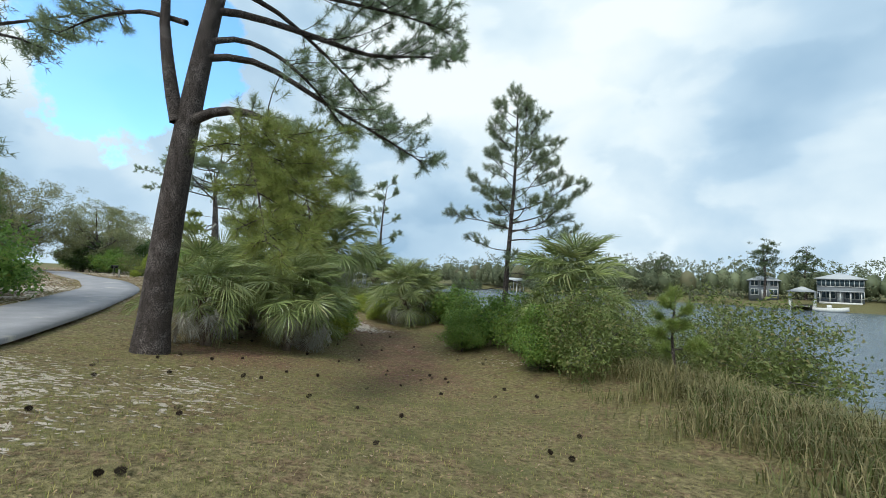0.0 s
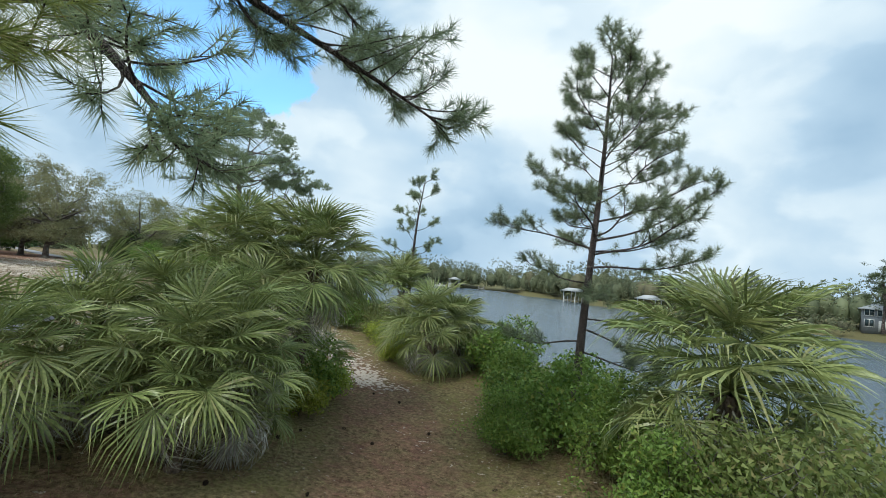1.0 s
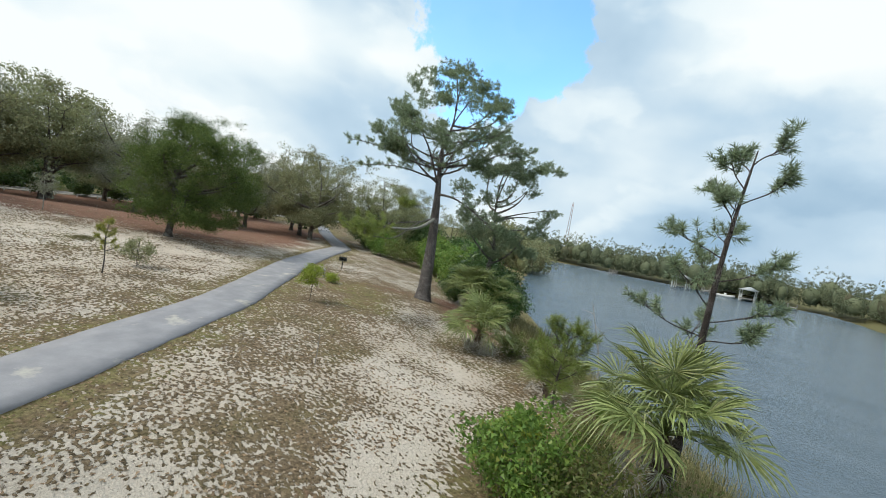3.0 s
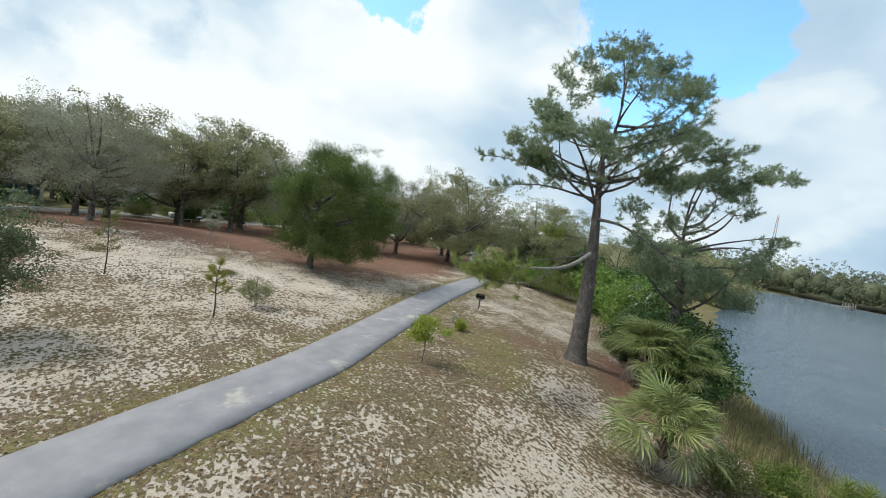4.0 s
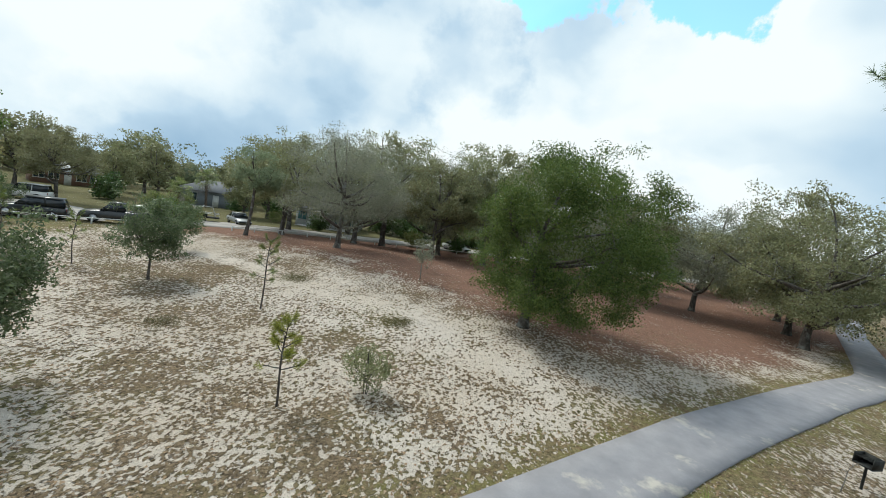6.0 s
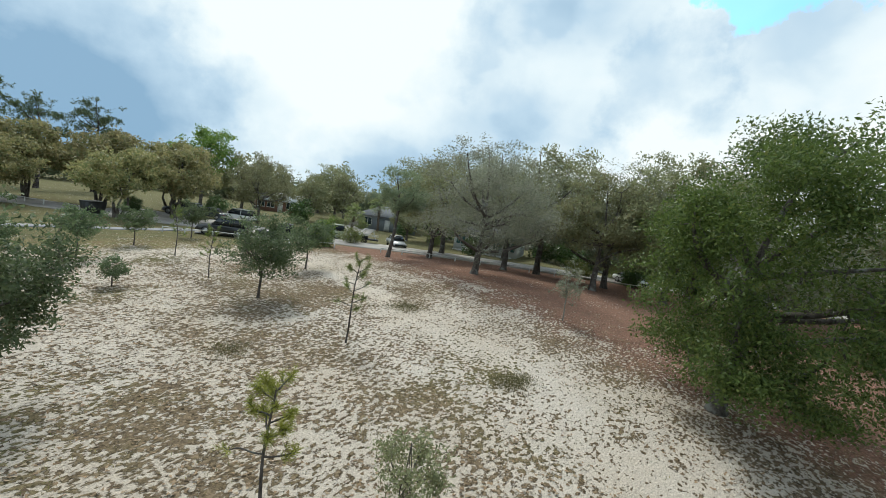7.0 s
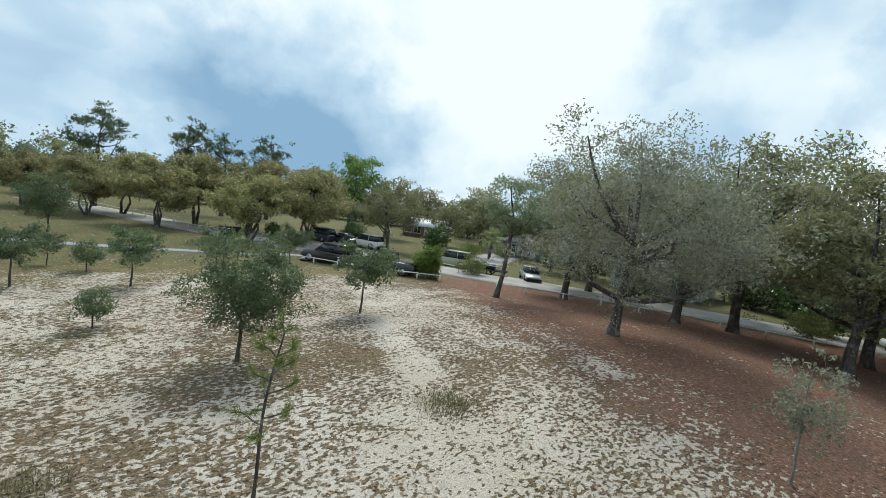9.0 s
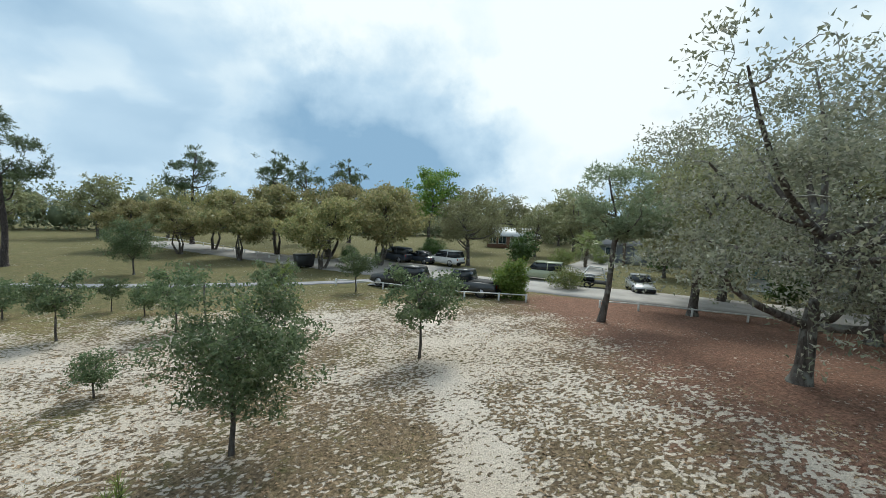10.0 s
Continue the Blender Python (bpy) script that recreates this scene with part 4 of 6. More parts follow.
def frond_mesh(name, seed, petiole, blade, mat, count=34, arc=250, sag=0.35, dead=False, fold=0.35):
    """A fan-shaped palm leaf along +x: an arched stalk, a rib that curves on into the blade, and pleated segments with hanging tips."""
    rng = np.random.default_rng(seed)
    v = [(0, 0.022, 0), (0, -0.022, 0), (0, 0, 0.028), (petiole * 0.5, 0.014, 0.09 * petiole), (petiole * 0.5, -0.014, 0.09 * petiole), (petiole * 0.5, 0, 0.09 * petiole + 0.02), (petiole, 0, 0.05 * petiole)]
    f = [[0, 3, 5], [0, 5, 2], [2, 5, 4], [2, 4, 1], [1, 4, 3], [1, 3, 0], [3, 6, 5], [5, 6, 4], [4, 6, 3]]
    hub = np.array(v[6])
    tip = 0.0 if dead else rng.uniform(0.02, 0.45)              # the blade hangs from the stalk's end
    for i in range(count):
        a = radians(-arc / 2 + arc * (i + 0.5) / count + rng.uniform(-1.5, 1.5))
        ln = blade * (0.70 + 0.30 * math.cos(a * 0.6)) * rng.uniform(0.90, 1.08)
        lift = fold * abs(math.sin(a)) * rng.uniform(0.85, 1.15)
        d = unit(np.array([math.cos(a), math.sin(a), lift - 0.30 * sag * max(0.0, math.cos(a))]))
        d = np.array([d[0] * math.cos(tip) + d[2] * math.sin(tip), d[1], d[2] * math.cos(tip) - d[0] * math.sin(tip)])
        tw = (0.75 if i % 2 else -0.75) + rng.uniform(-0.25, 0.25)
        side = np.array([-math.sin(a) * math.cos(tw), math.cos(a) * math.cos(tw), math.sin(tw)])
        w = (arc * math.pi / 180 / count) * ln * 0.46 * rng.uniform(0.36, 0.50) if not dead else 0.012
        drop = sag * rng.uniform(0.4, 1.9)
        ridge = np.array([0, 0, 0.01 * blade])
        p1 = hub + d * ln * 0.46 - UP * 0.05 * drop * ln
        p2 = hub + d * ln * 0.74 - UP * 0.17 * drop * ln
        p3 = hub + d * ln * (1.0 - 0.14 * drop) - UP * 0.62 * drop * ln
        k = len(v)
        v += [p1 + side * w, p1 - side * w - ridge, p2 + side * w * 0.75, p2 - side * w * 0.75 - ridge * 0.4, p3]
        f += [[6, k + 1, k], [k, k + 1, k + 2], [k + 1, k + 3, k + 2], [k + 2, k + 3, k + 4]]
    me = Build().add(np.array([tuple(p) for p in v]), f).mesh(name, mat)
    tone = np.concatenate([np.full(9, 0.5), np.repeat(rng.uniform(0, 1, count), 4)])
    me.attributes.new("tone", "FLOAT", "FACE").data.foreach_set("value", tone.astype(np.float32))
    return me


FRONDS = [frond_mesh("frond", 10 + i, p, bl, FROND, 36, arc, sag, False, fold) for i, (p, bl, arc, sag, fold) in enumerate(((1.0, 0.72, 250, 0.45, 0.30), (1.1, 0.76, 265, 0.7, 0.15), (0.8, 0.66, 275, 0.3, 0.40), (1.0, 0.78, 230, 0.85, 0.2), (0.9, 0.70, 255, 0.6, 0.25), (1.05, 0.68, 220, 0.4, 0.5)))]
DEAD_FRONDS = [frond_mesh("dead_frond", 20 + i, 0.7, 0.65, FROND_DEAD, 22, 120 + 30 * i, 1.0 + 0.3 * i, True, 0.6) for i in range(3)]


def palm(name, seed, x, y, fronds, trunk, scale, label, dead=5, category="palm", heads=1, flat=0.0):
    """A fan palm: a booted trunk with one or more heads of fronds, each frond a part."""
    rng = np.random.default_rng(seed)
    top = thing(name, at(x, y, rng.uniform(0, 360), -0.02), label, category, "fan palms")
    for hd in range(heads):
        ox, oy = (0, 0) if heads == 1 else rng.normal(size=2) * 0.55 * scale
        tz = max(0.12, trunk * rng.uniform(0.75, 1.1))
        zz = np.linspace(-0.1, tz, 7)
        lx, ly = rng.normal(size=2) * 0.10 * tz
        b = Build().tube(np.stack([ox + lx * zz / tz, oy + ly * zz / tz, zz], 1), 0.13 * scale * (1 + 0.15 * np.cos(np.arange(7) * 2.5)), 8)
        for k in range(int(10 + tz * 12)):                      # old leaf bases
            a, z = k * 2.4, tz * (k + 0.5) / (10 + tz * 12)
            o = np.array([math.cos(a), math.sin(a), 0])
            c0 = np.array([ox + lx * z / tz, oy + ly * z / tz, z]) + o * 0.10 * scale
            b.tube([c0, c0 + o * 0.09 * scale + [0, 0, 0.12 * scale]], [0.04 * scale, 0.025 * scale], 4)
        part("trunk", b, PALM_BARK, top)
        count = int(fronds * 0.76) // heads
        for i in range(count):
            u = (i + 0.5) / count
            elev = 86 - (92 - flat) * u ** 0.9 + rng.uniform(-14, 14)
            me = FRONDS[rng.integers(len(FRONDS))]
            sc = scale * rng.uniform(0.75, 1.12)
            part("frond", me, None, top, m=pose(ox + lx, oy + ly, tz + 0.05, 0, 0, math.degrees(i * 2.4) + rng.uniform(-14, 14)) @ pose(0, 0, 0, rng.uniform(-30, 30), -elev, 0) @ Matrix.Scale(sc, 4))
        for i in range(dead):
            me = DEAD_FRONDS[i % 3]
            part("dead_frond", me, None, top, "dry hanging frond", m=pose(ox + lx, oy + ly, tz * rng.uniform(0.75, 1.0) + 0.04, 0, 0, rng.uniform(0, 360)) @ pose(0, 0, 0, rng.uniform(-30, 30), (rng.uniform(35, 65) if tz > 0.9 else rng.uniform(-5, 18)), 0) @ Matrix.Scale(scale * rng.uniform(0.6, 0.95), 4))
    return top

# ---- ground, water, path and road ----
build_ground()
wb = Build().add([(-1500, -1500, WATER_Z), (1500, -1500, WATER_Z), (1500, 1500, WATER_Z), (-1500, 1500, WATER_Z)], [[0, 1, 2, 3]])
tagged(new("water", wb.mesh("water", WATER)), "grey-blue rippled bayou water", "water", kind="structure")
ribbon("path", PATH_LINE, 2.5, 0.05, 0.12, PATHM, "pale grey concrete footpath with sandy stains", "path", 0.8, 0.012)
ribbon("road", ROAD_LINE, 6.4, 0.05, 0.15, ROADM, "sun-bleached grey asphalt street", "road", 1.5, 0.02, 2)
ribbon("pavement", [(-6, -18), (-21.6, -14), (-31, -13), (-41.7, -10.7), (-49, -11)], 1.3, 0.05, 0.1, PATHM, "narrow concrete walk to the parking bay", "pavement", 0.8, 0.02, 3)
ribbon("parking_bay", [(-49, -5.5), (-56, -16), (-47, -30)], 7.5, 0.035, 0.1, ROADM, "worn asphalt parking bay beside the street", "parking lot", 1.0, 0.05, 4)
ribbon("side_street", [(-60, -6), (-74, -16), (-92, -30), (-120, -52)], 5.5, 0.045, 0.12, ROADM, "side street between the houses", "road", 1.5, 0.02, 5)

# ---- trees by the start of the shore ----
pine("pine_tree", 3, 15.5, 0.36, "large old pine with rough bark and long low limbs", lean=(1.5, 0.6), m=at(-7.25, 11.0), flare=1.22, taper=0.6,
     boughs=[([(0.25, 0.05, 5.75), (1.1, 0.05, 6.25), (1.95, 0.0, 6.25), (2.85, -0.05, 5.9), (3.85, -0.1, 5.15), (4.75, -0.25, 4.3)], 0.15, 0.32),
             ([(0.2, 0.05, 5.9), (0.0, 0.0, 6.7), (-0.15, 0.0, 7.5), (-0.4, 0.0, 8.9), (-0.25, 0.2, 10.9), (-0.05, 0.4, 13.2)], 0.19, 0.62),
             ([(0.6, 0.2, 7.7), (1.5, 0.5, 8.0), (2.25, 0.8, 7.8), (3.15, 1.2, 7.3), (4.4, 1.9, 6.75), (5.6, 2.7, 6.3), (6.55, 3.3, 5.85)], 0.105, 0.38),
             ([(0.6, 0.2, 8.1), (1.4, 0.5, 8.5), (2.4, 0.9, 8.2), (3.3, 1.2, 7.5), (4.1, 1.6, 6.5)], 0.09, 0.4),
             ([(0.7, 0.3, 9.1), (1.4, 0.5, 9.2), (3.3, 1.3, 9.0), (4.8, 2.0, 8.8), (6.4, 3.1, 9.5), (7.3, 4.2, 9.9)], 0.11, 0.3),
             ([(0.7, 0.3, 9.6), (2.2, 0.4, 10.0), (4.0, 0.6, 9.7), (5.8, 1.0, 9.6), (7.0, 1.2, 9.3)], 0.10, 0.35),
             ([(0.75, 0.3, 10.0), (2.0, 1.5, 9.9), (3.2, 2.8, 9.2), (4.4, 3.6, 8.2), (5.0, 4.0, 7.4)], 0.09, 0.35),
             ([(2.4, -0.05, 6.1), (3.2, -1.2, 5.6), (3.9, -2.4, 4.4), (4.6, -3.3, 2.9)], 0.04, 0.35, True),
             ([(1.5, 0.0, 6.3), (2.6, -1.5, 5.4), (3.6, -2.9, 4.0), (4.3, -3.8, 2.6)], 0.04, 0.35, True),
             ([(3.0, -0.1, 5.8), (3.7, -1.2, 5.1), (4.3, -2.2, 4.1), (4.7, -2.9, 3.2)], 0.035, 0.3, True),
             ([(2.0, -0.05, 6.2), (2.9, -0.9, 5.7), (3.6, -1.8, 4.9), (4.0, -2.6, 3.8)], 0.035, 0.4, True),
             ([(0.2, 0.1, 8.6), (-1.2, 0.4, 9.1), (-2.6, 0.6, 9.0), (-4.0, 0.9, 8.6)], 0.08, 0.4)],
     limbs=[(10.6, 75, 6.0, 0.2, -0.1), (11.4, 50, 5.2, 0.2, 0.0), (11.0, 120, 5.4, 0.3, 0.0), (11.8, 20, 4.4, 0.3, 0), (12.0, 200, 4.2, 0.3, 0), (12.6, 90, 5.4, 0.4, 0), (10.2, 260, 4.2, 0.2, 0), (13.2, 330, 3.8, 0.4, 0), (12.2, 105, 5.6, 0.2, 0), (13.6, 140, 4.2, 0.4, 0), (12.8, 60, 4.8, 0.35, 0)],
     needle=(0.23, 0.010, 56), spacing=5.6, twiglets=5, shoot=0.5)
pine("pine_tree", 5, 11.8, 0.135, "slender conical pine at the water's edge", lean=(0.5, 0.2), m=at(3.0, 21.2), limbs=[(4.3, 285, 1.9, 0.12, 0.05), (4.8, 110, 3.0, 0.1, 0.05), (5.3, 60, 3.0, 0.15, 0.0), (5.8, 160, 2.8, 0.15, 0.0), (6.0, 330, 2.0, 0.2, 0.0), (2.5, 265, 2.0, -0.05, -0.1), (3.2, 100, 1.8, 0.0, -0.1), (3.9, 170, 1.6, 0.0, -0.1), (2.9, 140, 2.2, -0.1, -0.15), (2.2, 120, 2.0, -0.1, -0.1)],
     crown=(5.0, 11.4, 34, 3.1), short=(225, 350, 9.0, 0.75), cone=True, needle=(0.23, 0.011, 64), spacing=4.4, twiglets=3, shoot=0.36, reach=0.30, fine=0.013, leafy=0.42)
pine("pine_tree", 8, 9.9, 0.12, "thin young pine with gaps in its crown", lean=(0.4, 0.1), m=at(-5.3, 35.2), crown=(3.8, 9.7, 15, 1.7), cone=True, needle=(0.22, 0.018, 44), spacing=3.2, twiglets=3, shoot=0.3, leafy=0.5)
broadleaf("pine_tree", 13, 15.5, 5.6, 4.5, 0.3, "tall pine with heavy boughs on the lawn", NEEDLES, PINE_BARK, clumps=200, per=20, clump=0.42, fork=6.0, twigs=1.0, inner=0.35, lump=0.3, m=at(-18.5, 12.0), category="pine tree", limbs=12, pads=(34, 1.0, 0.7, 0.15), needle=(0.25, 0.034, 9))
pine("young_pine", 21, 2.3, 0.035, "small bright green pine in the reeds", NEEDLES_BRIGHT, m=at(5.9, 11.1), crown=(0.7, 2.2, 9, 0.42), cone=True, needle=(0.24, 0.008, 60), shoot=0.14, reach=0.14, twiglets=2, fine=0.01, category="sapling")
pine("young_pine", 22, 2.9, 0.04, "bushy bright green young pine on the bank", NEEDLES_BRIGHT, m=at(-9.9, 37.5), crown=(0.6, 3.0, 16, 1.0), cone=True, needle=(0.28, 0.010, 60), shoot=0.25, twiglets=2, fine=0.01, category="sapling")

# ---- the large pine by the path and the growth round it ----
bank_pine = pine("pine_tree", 31, 11.4, 0.47, "tall flat-topped pine with a rough trunk on the bank", bark=GREY_PINE_BARK, lean=(-0.5, 0.1), m=at(-23.3, 44.1),
     limbs=[(8.4, 250, 5.6, 0.16, -0.04), (9.0, 232, 6.4, 0.22, -0.04), (9.4, 70, 6.0, 0.16, 0.06), (9.8, 112, 5.6, 0.28, 0.10), (7.4, 95, 4.6, -0.05, -0.25), (10.6, 20, 4.8, 0.3, 0.0), (5.7, 168, 8.3, -0.36, 0.24, 0.66, 1), (6.3, 215, 2.3, 0.15, -0.1, 0.5), (5.75, 171, 8.8, -0.36, 0.25, 0.70), (5.72, 165, 8.2, -0.35, 0.24, 0.68)],
     needle=(0.21, 0.016, 44), spacing=3.4, twiglets=3)
upper = broadleaf("pine_tree", 32, 7.0, 5.0, -0.8, 0.22, "dense upper crown of the tall bank pine", NEEDLES, GREY_PINE_BARK, low_limbs=2.6, ry=5.0, clumps=420, per=13, clump=0.30, fork=0.8, twigs=1.0, inner=0.82, lump=0.06, category="pine tree", limbs=22, pads=(60, 0.95, 0.55, 0.08), needle=(0.20, 0.016, 30))
for ob in list(upper.children):                      # the upper crown belongs to the same tree
    ob.parent, ob.matrix_basis = bank_pine, Matrix.Translation((-0.3, -0.2, 9.5))
bpy.data.objects.remove(upper)
broadleaf("pine_tree", 33, 13.4, 4.8, 4.2, 0.24, "broad dark pine over the water", NEEDLES, GREY_PINE_BARK, clumps=320, per=13, clump=0.30, fork=5.2, lean=(0.6, 0.4), twigs=1.0, inner=0.75, lump=0.2, m=at(-22.3, 49.9), category="pine tree", limbs=16, pads=(42, 0.9, 0.65, 0.12), needle=(0.21, 0.022, 22))

# ---- oaks on the rise ----
broadleaf("oak_tree", 41, 11.4, 5.9, 0.3, 0.30, "dense bright green oak on red leaf litter", OAK_GREEN, OAK_BARK, clumps=860, per=110, ry=5.9, leaf=(0.14, 0.062), clump=0.42, lean=(-0.3, 0.8), shift=(0.0, 1.5), lump=0.10, fork=1.9, m=at(-43.6, 34.4), category="oak tree", limbs=14, pads=(64, 1.25, 0.75, 0.22))
grey = broadleaf("oak_tree", 43, 10.7, 6.2, 1.9, 0.27, "grey lichen-covered oak with fine bare twigs", OAK_GREY, OAK_BARK, twig=GREY_BARK, clumps=760, per=42, far=True, leaf=(0.14, 0.075), clump=0.40, lean=(-0.7, 0.3), fork=2.3, twigs=1.9, m=at(-53.9, 18.1), category="oak tree", limbs=15, pads=(34, 1.5, 0.62, 0.35))
dull = broadleaf("oak_tree", 47, 11.5, 5.6, 3.2, 0.28, "dull green oak with an open crown beside the street", OAK_DULL, OAK_BARK, clumps=420, per=44, far=True, leaf=(0.22, 0.13), clump=0.48, fork=3.0, twigs=0.9, m=at(-63.0, 7.4), category="oak tree", limbs=12, lump=0.25, pads=(30, 1.5, 0.6, 0.35))
far_oak = broadleaf("oak_tree", 48, 11.5, 5.4, 2.4, 0.28, "dull green oak seen far off between the houses", OAK_DULL, OAK_BARK, clumps=210, per=24, far=True, leaf=(0.40, 0.25), clump=0.55, fork=3.0, twigs=0.4, m=at(-84, -8, 90, 0, 0.95), category="oak tree", limbs=9, lump=0.25, pads=(20, 1.7, 0.6, 0.35))
brown = broadleaf("oak_tree", 53, 7.4, 4.4, 2.2, 0.17, "low oak with yellow-brown spring leaves and forked stems", OAK_BROWN, OAK_BARK, clumps=260, per=44, far=True, leaf=(0.28, 0.17), clump=0.45, fork=1.5, stems=3, m=at(-43.9, -19.5), category="oak tree", limbs=4, lump=0.25, pads=(17, 1.4, 0.6, 0.3))
flat = broadleaf("oak_tree", 59, 13.4, 8.6, 1.6, 0.36, "wide grey-green live oak over the path's bend", OAK_DULL, OAK_BARK, twig=GREY_BARK, clumps=640, per=46, far=True, leaf=(0.21, 0.12), clump=0.50, fork=2.2, twigs=1.2, m=at(-57.2, 56.4), category="oak tree", limbs=14, pads=(44, 1.8, 0.5, 0.4))
for src, x, y, rz, s in ((grey, -66.5, 14.5, 70, 1.2), (dull, -70.8, 16.5, 130, 1.3), (dull, -71.5, 3.2, 200, 1.2), (grey, -72, 23.5, 190, 1.25), (dull, -76, 31, 20, 1.42), (grey, -68, 38, 300, 1.2), (dull, -78, 45, 80, 1.0),
                         (flat, -63.5, 58.5, 100, 0.95), (flat, -72, 62, 200, 0.95), (grey, -67, 51.5, 250, 1.1), (flat, -54, 70, 30, 0.85), (flat, -51.0, 64.3, 75, 0.8), (dull, -69, 29.5, 40, 1.15), (dull, -64.8, 24.2, 60, 1.0), (dull, -81, 7.5, 25, 1.25), (flat, -81, 24, 210, 0.92), (flat, -83, 38, 20, 0.9), (dull, -66, 44, 150, 1.0), (flat, -45.5, 74, 130, 0.66), (dull, -40, 71, 20, 0.62), (far_oak, -58, 78, 60, 0.8), (far_oak, -86, 53, 10, 1.0), (far_oak, -88, 60, 120, 0.95), (dull, -61.3, -21.3, 250, 0.83), (far_oak, -95, 70, 200, 1.1), (far_oak, -90, -62, 40, 1.1), (far_oak, -99, -54, 140, 1.0), (far_oak, -106, -30, 200, 1.0), (far_oak, -14, -58, 30, 1.0), (far_oak, -23, -61, 90, 0.95), (far_oak, -5, -53, 200, 0.9), (far_oak, -92, -40, 200, 1.2), (far_oak, -70, -40, 70, 1.1), (far_oak, -98, 5, 30, 1.1), (far_oak, -105, 14, 120, 1.2), (far_oak, -108, 30, 200, 1.25), (far_oak, -114, 46, 300, 1.2), (far_oak, -98, -13, 250, 1.05), (far_oak, -78, -32, 10, 0.8), (far_oak, -88, -33, 160, 1.0), (far_oak, -101, -24, 60, 1.1), (far_oak, -80, -9.5, 200, 0.72), (far_oak, -118, 62, 80, 1.2)):
    copy_thing(src, at(x, y, rz, 0, s))
for x, y, rz, s in ((-50.5, -21.7, 40, 1.22), (-36, -27.9, 120, 1.0), (-29.2, -34.2, 200, 0.88), (-40, -34, 260, 1.2), (-46, -31, 10, 1.28), (-32, -40, 330, 1.1), (-23, -38, 80, 0.85), (-54, -30, 150, 1.2)):
    copy_thing(brown, at(x, y, rz, 0, s))
broadleaf("pine_tree", 61, 8.4, 2.9, 4.4, 0.16, "thin-trunked pine with a flat dark crown by the street", NEEDLES, OAK_BARK, clumps=140, per=16, clump=0.36, fork=5.0, lean=(-0.7, 0.4), twigs=1.0, inner=0.4, lump=0.25, m=at(-54.6, 8.8), category="pine tree", limbs=10, pads=(18, 0.75, 0.6, 0.15), needle=(0.22, 0.04, 9))
broadleaf("tall_tree", 67, 14.5, 5.4, 5.0, 0.3, "tall tree in fresh light green leaf behind the oaks", SHRUB_GREEN, OAK_BARK, clumps=230, per=40, far=True, leaf=(0.34, 0.22), clump=0.55, fork=4.5, m=at(-63.7, -42), category="tree", limbs=9, pads=(20, 1.6, 0.6, 0.3))
far_pine = broadleaf("pine_tree", 63, 15.0, 3.9, 7.0, 0.28, "distant tall pine with a rounded crown", NEEDLES_FAR, PINE_BARK, clumps=170, per=11, clump=0.46, fork=8.6, twigs=1.0, inner=0.4, lump=0.25, m=at(-28.5, -48), category="pine tree", limbs=12, pads=(26, 1.0, 0.7, 0.2), needle=(0.32, 0.075, 7))
for x, y, rz, s in ((-52.8, -55, 90, 1.05), (-17.2, -24, 200, 0.95), (-12, -28, 20, 0.9), (-45, -52, 140, 0.95), (-40, -60, 250, 1.1), (76, 103, 30, 0.98), (84, 101, 170, 0.85), (62, 124, 80, 0.8), (108, 80, 10, 0.85)):
    copy_thing(far_pine, at(x, y, rz, 0, s))

# ---- young trees on the field ----
yo = broadleaf("young_oak", 71, 4.7, 1.9, 1.15, 0.07, "dense young oak with a slim trunk on the sandy field", YOUNG_OAK, OAK_BARK, lump=0.34, pads=(30, 0.7, 0.9, 0.3), clumps=270, per=48, leaf=(0.11, 0.06), clump=0.22, fork=1.4, m=at(-38.1, 15.0), category="young tree", far=True, limbs=7)
yb = broadleaf("young_oak", 72, 3.8, 1.55, 1.1, 0.06, "young oak with an open grey-green crown", YOUNG_OAK, OAK_BARK, pads=(18, 0.6, 0.8, 0.15), clumps=120, per=40, leaf=(0.13, 0.08), clump=0.2, fork=1.2, twigs=1.3, m=at(-44.2, 10.8), category="young tree", far=True, limbs=7, lump=0.35)
ys = broadleaf("young_oak", 73, 1.6, 0.9, 0.45, 0.035, "small round-headed oak sapling", YOUNG_OAK, OAK_BARK, clumps=70, per=30, leaf=(0.10, 0.05), clump=0.16, fork=0.5, twigs=1.3, m=at(-33.8, 9.6), category="young tree", far=True, limbs=6)
for src, x, y, rz, s in ((yo, -27.4, 20.2, 80, 1.15), (yb, -34.7, 1.6, 60, 0.95), (yb, -29.8, 1.0, 200, 0.95), (yb, -30.2, -5.3, 100, 0.6), (ys, -32.3, -3.3, 20, 1.3), (yo, -28.2, -18.3, 220, 1.15), (yb, -44.9, -5.8, 300, 0.95), (yb, -39.2, -2.4, 10, 0.85), (ys, -25.5, -4.5, 80, 1.4), (yo, -22.5, 2.0, 30, 0.9)):
    copy_thing(src, at(x, y, rz, 0, s))
broadleaf("young_oak", 75, 3.2, 0.95, 1.1, 0.035, "thin grey sapling with small pale leaves", OAK_GREY, GREY_BARK, clumps=60, per=26, leaf=(0.10, 0.05), clump=0.16, fork=1.3, twigs=1.6, m=at(-48.0, 27.1), category="sapling", far=True, limbs=6, lump=0.35)
pn = pine("young_pine", 81, 3.4, 0.024, "leggy young pine with sparse tufts on the sandy field", NEEDLES_BRIGHT, OAK_BARK, lean=(-0.15, 0.1), m=at(-37.4, 22.0), crown=(1.3, 3.4, 14, 0.5), shoot=0.12, reach=0.12, twiglets=2, cone=True, needle=(0.16, 0.008, 26), fine=0.008, category="sapling", bare=0.3, leafy=0.6)
